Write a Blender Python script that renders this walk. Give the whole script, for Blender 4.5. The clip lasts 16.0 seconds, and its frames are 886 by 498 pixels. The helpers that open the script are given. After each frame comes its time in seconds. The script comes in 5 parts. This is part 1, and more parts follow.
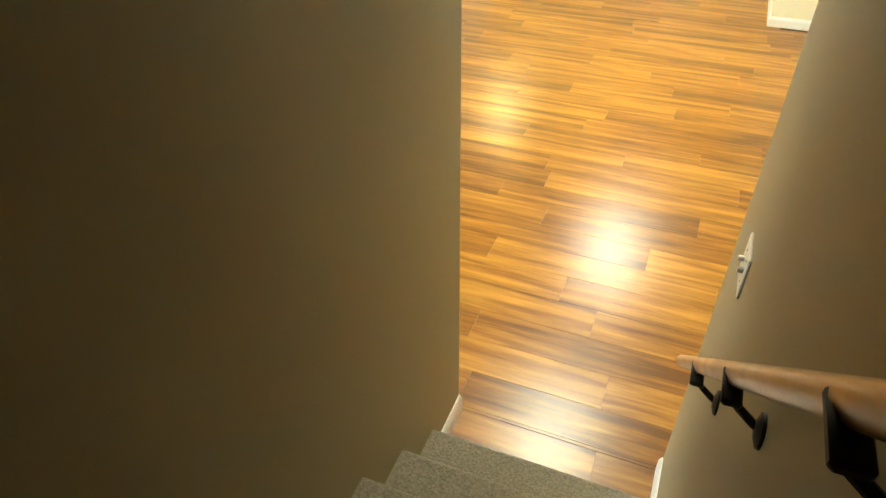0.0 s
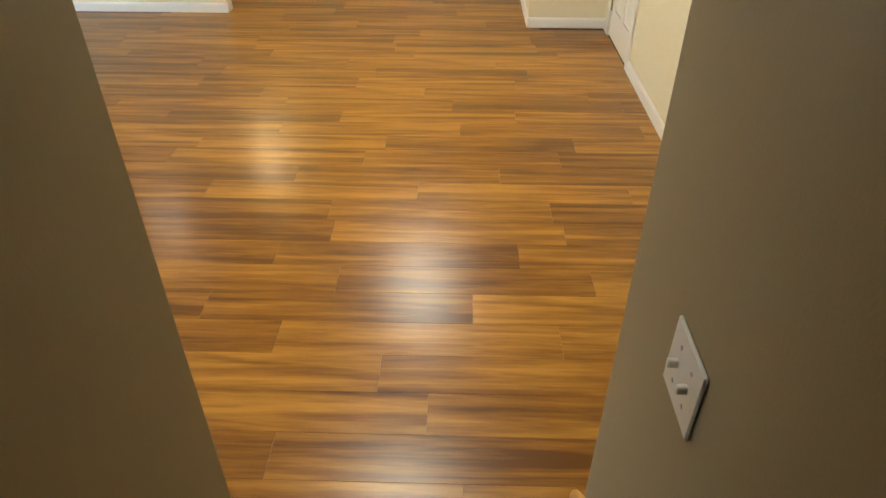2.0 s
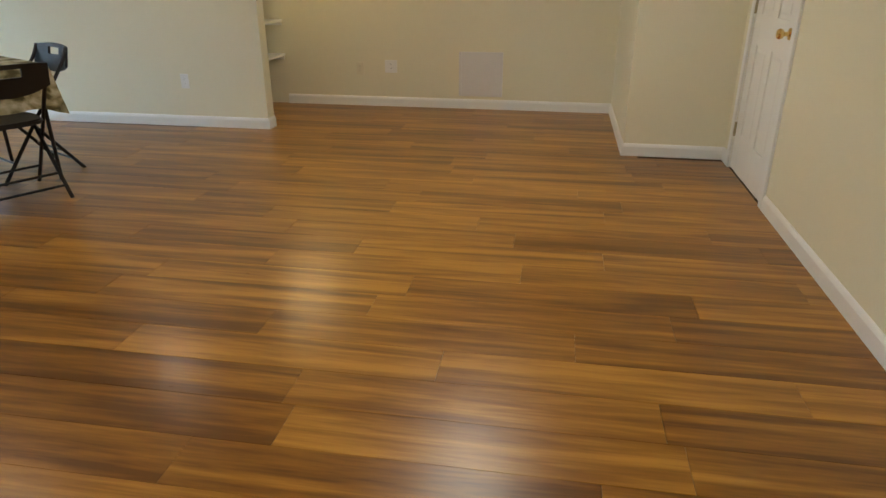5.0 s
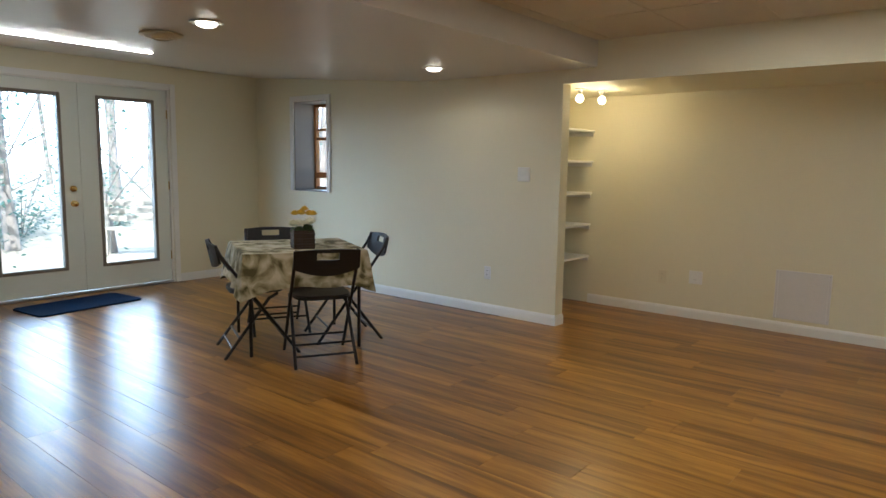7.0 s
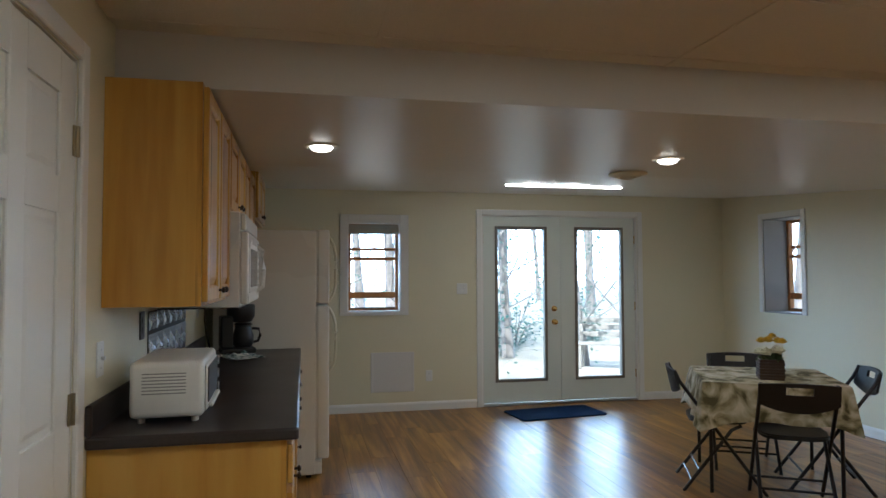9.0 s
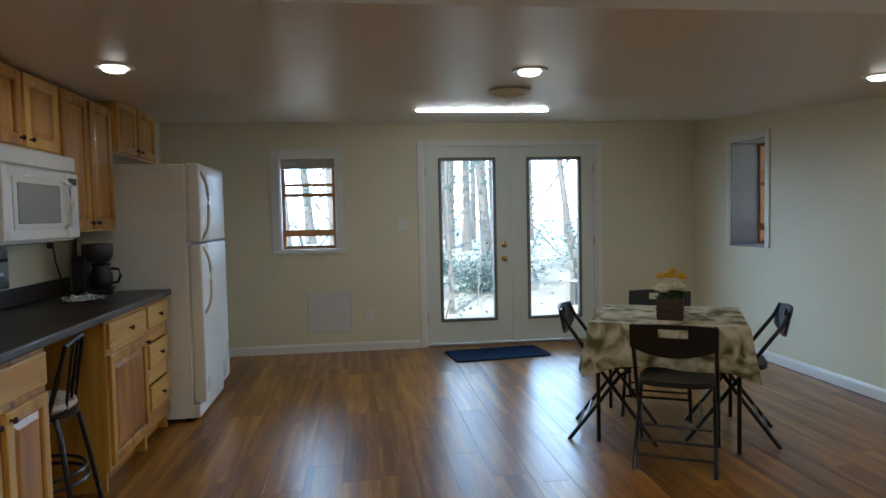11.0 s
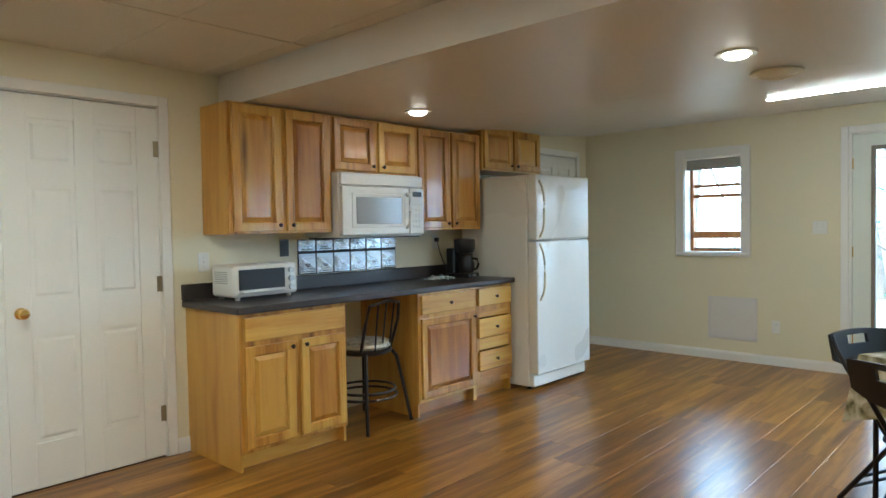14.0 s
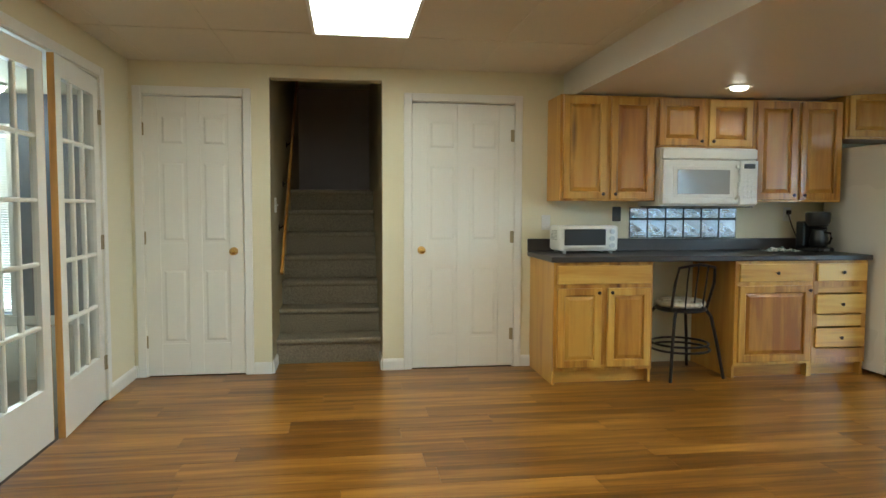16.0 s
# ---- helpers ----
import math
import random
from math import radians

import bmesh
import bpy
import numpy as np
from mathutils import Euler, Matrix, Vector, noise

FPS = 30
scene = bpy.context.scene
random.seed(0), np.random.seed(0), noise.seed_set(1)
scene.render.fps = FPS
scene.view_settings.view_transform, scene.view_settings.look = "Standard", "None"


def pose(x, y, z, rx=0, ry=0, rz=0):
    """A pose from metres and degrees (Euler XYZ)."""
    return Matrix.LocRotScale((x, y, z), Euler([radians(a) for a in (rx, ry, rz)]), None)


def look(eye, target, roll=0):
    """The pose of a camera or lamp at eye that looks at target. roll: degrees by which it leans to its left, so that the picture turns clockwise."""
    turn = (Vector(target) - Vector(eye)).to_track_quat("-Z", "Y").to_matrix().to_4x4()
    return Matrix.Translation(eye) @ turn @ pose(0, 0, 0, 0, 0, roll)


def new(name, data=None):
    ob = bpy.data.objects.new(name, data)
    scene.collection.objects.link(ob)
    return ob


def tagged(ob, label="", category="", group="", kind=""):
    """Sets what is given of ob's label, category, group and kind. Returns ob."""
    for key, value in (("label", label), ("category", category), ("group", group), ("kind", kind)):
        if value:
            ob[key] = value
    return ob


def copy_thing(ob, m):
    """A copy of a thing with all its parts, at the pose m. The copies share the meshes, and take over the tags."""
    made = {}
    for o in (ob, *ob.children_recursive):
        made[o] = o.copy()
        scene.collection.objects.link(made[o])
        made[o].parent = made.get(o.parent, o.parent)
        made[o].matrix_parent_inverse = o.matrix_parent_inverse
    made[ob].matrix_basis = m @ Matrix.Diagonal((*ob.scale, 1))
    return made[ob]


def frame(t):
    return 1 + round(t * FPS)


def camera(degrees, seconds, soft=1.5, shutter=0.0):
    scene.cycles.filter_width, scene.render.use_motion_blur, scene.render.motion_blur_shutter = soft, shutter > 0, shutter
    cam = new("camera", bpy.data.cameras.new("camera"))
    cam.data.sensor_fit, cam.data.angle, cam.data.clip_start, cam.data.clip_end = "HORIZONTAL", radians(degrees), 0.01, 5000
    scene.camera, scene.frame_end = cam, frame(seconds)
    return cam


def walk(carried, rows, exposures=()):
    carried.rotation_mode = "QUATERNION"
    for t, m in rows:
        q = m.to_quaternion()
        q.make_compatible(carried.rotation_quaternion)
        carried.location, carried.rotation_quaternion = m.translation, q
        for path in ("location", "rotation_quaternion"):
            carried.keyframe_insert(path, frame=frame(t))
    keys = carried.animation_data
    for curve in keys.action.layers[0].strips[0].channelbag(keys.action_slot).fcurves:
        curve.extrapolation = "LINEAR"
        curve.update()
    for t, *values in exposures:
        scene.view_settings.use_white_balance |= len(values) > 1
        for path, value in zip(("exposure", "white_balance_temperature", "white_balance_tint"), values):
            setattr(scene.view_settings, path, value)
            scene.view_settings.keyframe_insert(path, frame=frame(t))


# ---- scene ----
cam = camera(67.5, 16.0)
PATH = [
    (0, (0.235, -1.641, 2.262), (-0.360, -0.200, 1.009), -0.8),
    (0.5, (0.129, -1.465, 2.259), (-0.047, 0.061, 0.979), -1.9),
    (1, (0.123, -1.260, 2.128), (0.015, 0.298, 0.880), 0.3),
    (1.5, (0.154, -1.062, 2.033), (-0.002, 0.545, 0.852), 0.1),
    (2, (0.140, -0.897, 1.900), (0.096, 0.718, 0.720), 0.1),
    (2.5, (0.146, -0.665, 1.784), (-0.064, 0.972, 0.656), 0.1),
    (3, (0.149, -0.472, 1.617), (-0.043, 1.226, 0.579), -0.3),
    (3.5, (0.134, -0.298, 1.494), (-0.052, 1.423, 0.493), -1.5),
    (3.7, (0.126, -0.247, 1.499), (-0.104, 1.509, 0.570), -1.0),
    (5.8, (0.312, 0.643, 1.144), (-0.081, 2.466, 0.421), 0.6),
    (6, (0.312, 0.678, 1.142), (-0.189, 2.494, 0.472), 1.4),
    (6.5, (0.572, 0.740, 1.166), (-0.472, 2.395, 0.750), 2.9),
    (7, (0.612, 0.659, 1.328), (-0.641, 2.197, 1.073), 0.9),
    (7.5, (0.699, 0.629, 1.368), (-0.933, 1.784, 1.326), -1.3),
    (8, (0.735, 0.601, 1.389), (-1.088, 1.422, 1.424), -0.2),
    (8.5, (0.738, 0.591, 1.402), (-1.179, 1.153, 1.477), 0.6),
    (8.7, (0.734, 0.597, 1.402), (-1.205, 1.079, 1.492), 0.2),
    (10.8, (0.569, 1.741, 1.363), (-1.419, 1.957, 1.349), -1.1),
    (11, (0.544, 1.869, 1.350), (-1.438, 2.121, 1.249), -1.2),
    (11.5, (0.457, 2.222, 1.334), (-1.542, 2.190, 1.281), 2.4),
    (12, (0.440, 2.515, 1.312), (-1.530, 2.174, 1.255), 1.4),
    (12.5, (0.460, 2.773, 1.356), (-1.465, 2.235, 1.289), 1.0),
    (13, (0.416, 3.114, 1.338), (-1.391, 2.262, 1.253), 0.6),
    (13.5, (0.392, 3.453, 1.319), (-1.293, 2.385, 1.168), -0.2),
    (14, (0.318, 3.835, 1.319), (-1.148, 2.477, 1.254), -1.0),
    (14.5, (0.279, 4.246, 1.310), (-1.056, 2.758, 1.263), -1.2),
    (15, (0.114, 4.570, 1.300), (-0.902, 2.848, 1.233), 0.7),
    (15.5, (0.006, 4.817, 1.293), (-0.649, 2.928, 1.230), -0.2),
    (16, (-0.125, 5.036, 1.244), (-0.408, 3.060, 1.120), 0.2),
]
EXPOSURES = [(0, 3.6, 7000, -8), (0.5, 3.1, 7100, 2), (1.0, 2.9, 6950, 4), (1.5, 2.72, 6900, 4), (2.5, 2.28, 6700, 4), (3.5, 1.85, 6550, 4), (6.0, 1.7, 6350, 8), (7.0, 1.52, 6000, 8), (7.5, 1.2, 5750, 7), (8.0, 1.0, 5700, 6), (8.5, 1.22, 5650, 7), (11.0, 1.1, 5600, 5),
             (12.0, 1.3, 5500, 3), (12.5, 1.42, 5500, 3), (13.0, 1.7, 5500, 1), (13.5, 1.92, 5550, 1), (14.0, 2.15, 5650, -1), (14.5, 2.18, 5800, -4), (15.5, 2.25, 6000, -6), (16.0, 2.12, 5950, -5)]
walk(cam, [(t, look(eye, target, roll)) for t, eye, target, roll in PATH], EXPOSURES)

# ---------------------------------------------------------------- plan, in metres
W, E, N, A, H = -6.173, 1.417, 5.449, 6.537, 2.28      # west, east, north, alcove back, hung ceiling
SX, SZ, BEND, SLOPE = -1.79, 2.085, -3.5, 0.0785    # dropped plaster ceiling: edge, height, bend, rise west of the bend
AL, AR, ACZ = -2.078, 0.735, 1.975                   # alcove: end of the north wall, right side, ceiling
STUB = 5.095


def soffit_z(x):
    return SZ + SLOPE * max(0.0, BEND - x)


# ---------------------------------------------------------------- world and sun
world = bpy.data.worlds.new("world")
scene.world = world
world.use_nodes = True
wn = world.node_tree.nodes
sky = wn.new("ShaderNodeTexSky")
sky.sky_type, sky.sun_disc = "NISHITA", False
sky.sun_elevation, sky.sun_rotation = radians(46), radians(116)
wn["Background"].inputs["Strength"].default_value = 0.12
world.node_tree.links.new(sky.outputs[0], wn["Background"].inputs[0])
sun = new("sun", bpy.data.lights.new("sun", "SUN"))
sun.data.energy, sun.data.angle, sun.data.color = 4.0, radians(0.6), (1.0, 0.95, 0.86)
sun.matrix_world = look((0, 0, 0), (-0.62, 0.30, -0.72))


# ---------------------------------------------------------------- materials
def material(name, colour, rough=0.5, metal=0.0, scale=6.0, vary=0.06, bump=0.0, bump_scale=60.0, fine=0.03, spec=0.5, stretch=(1, 1, 1), coat=0.0):
    """Plain surface with broad and fine variation and a little relief."""
    m = bpy.data.materials.new(name)
    m.use_nodes = True
    t, n = m.node_tree, m.node_tree.nodes
    p = n["Principled BSDF"]
    p.inputs["Metallic"].default_value, p.inputs["Specular IOR Level"].default_value = metal, spec
    p.inputs["Coat Weight"].default_value = coat
    co, mp = n.new("ShaderNodeTexCoord"), n.new("ShaderNodeMapping")
    mp.inputs["Scale"].default_value = stretch
    t.links.new(co.outputs["Object"], mp.inputs[0])
    broad, grain = n.new("ShaderNodeTexNoise"), n.new("ShaderNodeTexNoise")
    broad.inputs["Scale"].default_value, broad.inputs["Detail"].default_value = scale * 0.25, 3
    grain.inputs["Scale"].default_value, grain.inputs["Detail"].default_value = scale * 9, 4
    for k in (broad, grain):
        t.links.new(mp.outputs[0], k.inputs["Vector"])
    sums = n.new("ShaderNodeMath"); sums.operation = "MULTIPLY_ADD"
    t.links.new(broad.outputs[0], sums.inputs[0]); sums.inputs[1].default_value = 2 * vary; sums.inputs[2].default_value = 1 - vary - fine
    add = n.new("ShaderNodeMath"); add.operation = "MULTIPLY_ADD"
    t.links.new(grain.outputs[0], add.inputs[0]); add.inputs[1].default_value = 2 * fine; t.links.new(sums.outputs[0], add.inputs[2])
    mul = n.new("ShaderNodeVectorMath"); mul.operation = "SCALE"; mul.inputs[0].default_value = colour
    t.links.new(add.outputs[0], mul.inputs["Scale"]); t.links.new(mul.outputs[0], p.inputs["Base Color"])
    rr = n.new("ShaderNodeMath"); rr.operation = "MULTIPLY_ADD"
    t.links.new(broad.outputs[0], rr.inputs[0]); rr.inputs[1].default_value = 0.12; rr.inputs[2].default_value = max(rough - 0.06, 0.02)
    t.links.new(rr.outputs[0], p.inputs["Roughness"])
    if bump:
        bn, bu = n.new("ShaderNodeTexNoise"), n.new("ShaderNodeBump")
        bn.inputs["Scale"].default_value, bn.inputs["Detail"].default_value = bump_scale, 4
        t.links.new(mp.outputs[0], bn.inputs["Vector"])
        bu.inputs["Strength"].default_value, bu.inputs["Distance"].default_value = bump, 0.004
        t.links.new(bn.outputs[0], bu.inputs["Height"]); t.links.new(bu.outputs[0], p.inputs["Normal"])
    return m


def wood(name, dark, mid, light, stretch, rough=0.35, knots=0.0, knot_size=0.19, per_thing=0.25, bump=0.06, coat=0.0, streak=1.0):
    """Long-grained timber: streaks, pores, knots, each piece with its own shade and figure."""
    m = bpy.data.materials.new(name)
    m.use_nodes = True
    t, n = m.node_tree, m.node_tree.nodes
    p = n["Principled BSDF"]
    p.inputs["Coat Weight"].default_value, p.inputs["Coat Roughness"].default_value = coat, 0.12
    co, info, mp, off = n.new("ShaderNodeTexCoord"), n.new("ShaderNodeObjectInfo"), n.new("ShaderNodeMapping"), n.new("ShaderNodeVectorMath")
    t.links.new(co.outputs["Object"], mp.inputs[0]); mp.inputs["Scale"].default_value = stretch
    k = n.new("ShaderNodeMath"); k.operation = "MULTIPLY"; k.inputs[1].default_value = 37.0
    t.links.new(info.outputs["Random"], k.inputs[0])
    off.operation = "ADD"; t.links.new(mp.outputs[0], off.inputs[0]); t.links.new(k.outputs[0], off.inputs[1])
    a, b, c = (n.new("ShaderNodeTexNoise") for _ in range(3))
    for node, s, d, w in ((a, 1.0, 5, 0.7), (b, 6.0, 4, 0.2), (c, 0.45, 2, 1.2)):
        node.inputs["Scale"].default_value, node.inputs["Detail"].default_value, node.inputs["Distortion"].default_value = s, d, w
        t.links.new(off.outputs[0], node.inputs["Vector"])
    mix = n.new("ShaderNodeMath"); mix.operation = "MULTIPLY_ADD"; mix.inputs[1].default_value = 0.35
    t.links.new(b.outputs[0], mix.inputs[0]); t.links.new(a.outputs[0], mix.inputs[2])
    shade = n.new("ShaderNodeMath"); shade.operation = "MULTIPLY_ADD"; shade.inputs[1].default_value = per_thing
    t.links.new(info.outputs["Random"], shade.inputs[0]); t.links.new(mix.outputs[0], shade.inputs[2])
    big = n.new("ShaderNodeMath"); big.operation = "MULTIPLY_ADD"; big.inputs[1].default_value = 0.5 * streak
    t.links.new(c.outputs[0], big.inputs[0]); t.links.new(shade.outputs[0], big.inputs[2])
    ramp = n.new("ShaderNodeValToRGB")
    mean = 0.5 + 0.175 + per_thing / 2 + 0.25 * streak
    e = ramp.color_ramp.elements
    e[0].position, e[0].color, e[1].position, e[1].color = 0.46, (*dark, 1), 0.74, (*light, 1)
    e.new(0.60).color = (*mid, 1)
    sc = n.new("ShaderNodeMath"); sc.operation = "MULTIPLY"; sc.inputs[1].default_value = 0.6 / mean
    t.links.new(big.outputs[0], sc.inputs[0]); t.links.new(sc.outputs[0], ramp.inputs[0])
    col = ramp.outputs[0]
    if knots:
        vo = n.new("ShaderNodeTexVoronoi"); vo.inputs["Scale"].default_value = knots
        t.links.new(off.outputs[0], vo.inputs["Vector"])
        kr = n.new("ShaderNodeValToRGB")
        kr.color_ramp.elements[0].position, kr.color_ramp.elements[1].position = 0.2 * knot_size, knot_size
        kr.color_ramp.elements[0].color, kr.color_ramp.elements[1].color = (0.22, 0.16, 0.12, 1), (1, 1, 1, 1)
        t.links.new(vo.outputs["Distance"], kr.inputs[0])
        mm = n.new("ShaderNodeMix"); mm.data_type, mm.blend_type = "RGBA", "MULTIPLY"; mm.inputs[0].default_value = 0.85
        t.links.new(col, mm.inputs[6]); t.links.new(kr.outputs[0], mm.inputs[7])
        col = mm.outputs[2]
    t.links.new(col, p.inputs["Base Color"])
    r = n.new("ShaderNodeMath"); r.operation = "MULTIPLY_ADD"; r.inputs[1].default_value = 0.06; r.inputs[2].default_value = rough - 0.03
    t.links.new(b.outputs[0], r.inputs[0]); t.links.new(r.outputs[0], p.inputs["Roughness"])
    bu = n.new("ShaderNodeBump"); bu.inputs["Strength"].default_value, bu.inputs["Distance"].default_value = bump, 0.002
    t.links.new(b.outputs[0], bu.inputs["Height"]); t.links.new(bu.outputs[0], p.inputs["Normal"])
    return m


def glowing(name, colour, strength):
    m = bpy.data.materials.new(name)
    m.use_nodes = True
    p = m.node_tree.nodes["Principled BSDF"]
    p.inputs["Base Color"].default_value = (0.8, 0.8, 0.8, 1)
    p.inputs["Emission Color"].default_value, p.inputs["Emission Strength"].default_value = (*colour, 1), strength
    return m


def glass(name, tint=(1, 1, 1), rough=0.0):
    m = bpy.data.materials.new(name)
    m.use_nodes = True
    t, n = m.node_tree, m.node_tree.nodes
    n.remove(n["Principled BSDF"])
    tr, gl, mx, lw = n.new("ShaderNodeBsdfTransparent"), n.new("ShaderNodeBsdfGlossy"), n.new("ShaderNodeMixShader"), n.new("ShaderNodeLayerWeight")
    tr.inputs[0].default_value = (*tint, 1)
    gl.inputs["Roughness"].default_value = rough
    lw.inputs["Blend"].default_value = 0.5
    pw, ad = n.new("ShaderNodeMath"), n.new("ShaderNodeMath")
    pw.operation, ad.operation = "POWER", "MULTIPLY_ADD"
    pw.inputs[1].default_value, ad.inputs[1].default_value, ad.inputs[2].default_value = 4.5, 0.75, 0.035
    t.links.new(lw.outputs["Facing"], pw.inputs[0]); t.links.new(pw.outputs[0], ad.inputs[0]); t.links.new(ad.outputs[0], mx.inputs[0])
    t.links.new(tr.outputs[0], mx.inputs[1]); t.links.new(gl.outputs[0], mx.inputs[2])
    t.links.new(mx.outputs[0], n["Material Output"].inputs[0])
    return m


def leafy(name, colour):
    """Thin leaves that let light through."""
    m = material(name, colour, 0.6, scale=3, vary=0.5, fine=0.2)
    t, n = m.node_tree, m.node_tree.nodes
    tl, mx = n.new("ShaderNodeBsdfTranslucent"), n.new("ShaderNodeMixShader")
    tl.inputs[0].default_value = (colour[0] * 1.6, colour[1] * 1.9, colour[2] * 1.9, 1)
    mx.inputs[0].default_value = 0.55
    t.links.new(n["Principled BSDF"].outputs[0], mx.inputs[1]); t.links.new(tl.outputs[0], mx.inputs[2])
    t.links.new(mx.outputs[0], n["Material Output"].inputs[0])
    return m


def patterned(name, a, b, c, scale, rough=0.8):
    """Cloth printed with soft leaves and blots in three tones."""
    m = bpy.data.materials.new(name)
    m.use_nodes = True
    t, n = m.node_tree, m.node_tree.nodes
    p = n["Principled BSDF"]
    p.inputs["Roughness"].default_value, p.inputs["Specular IOR Level"].default_value = rough, 0.2
    co, vo, no = n.new("ShaderNodeTexCoord"), n.new("ShaderNodeTexVoronoi"), n.new("ShaderNodeTexNoise")
    vo.inputs["Scale"].default_value, no.inputs["Scale"].default_value, no.inputs["Detail"].default_value, no.inputs["Distortion"].default_value = scale, scale * 0.8, 5, 1.6
    t.links.new(co.outputs["Object"], no.inputs["Vector"]); t.links.new(co.outputs["Object"], vo.inputs["Vector"])
    s = n.new("ShaderNodeMath"); s.operation = "MULTIPLY_ADD"; s.inputs[1].default_value = 0.35
    t.links.new(vo.outputs["Distance"], s.inputs[0]); t.links.new(no.outputs[0], s.inputs[2])
    r = n.new("ShaderNodeValToRGB"); e = r.color_ramp.elements
    e[0].position, e[0].color, e[1].position, e[1].color = 0.52, (*a, 1), 0.82, (*c, 1)
    e.new(0.64).color = (*b, 1)
    t.links.new(s.outputs[0], r.inputs[0]); t.links.new(r.outputs[0], p.inputs["Base Color"])
    bu, w = n.new("ShaderNodeBump"), n.new("ShaderNodeTexNoise")
    w.inputs["Scale"].default_value = 400
    t.links.new(co.outputs["Object"], w.inputs["Vector"]); t.links.new(w.outputs[0], bu.inputs["Height"]); bu.inputs["Strength"].default_value = 0.15
    t.links.new(bu.outputs[0], p.inputs["Normal"])
    return m


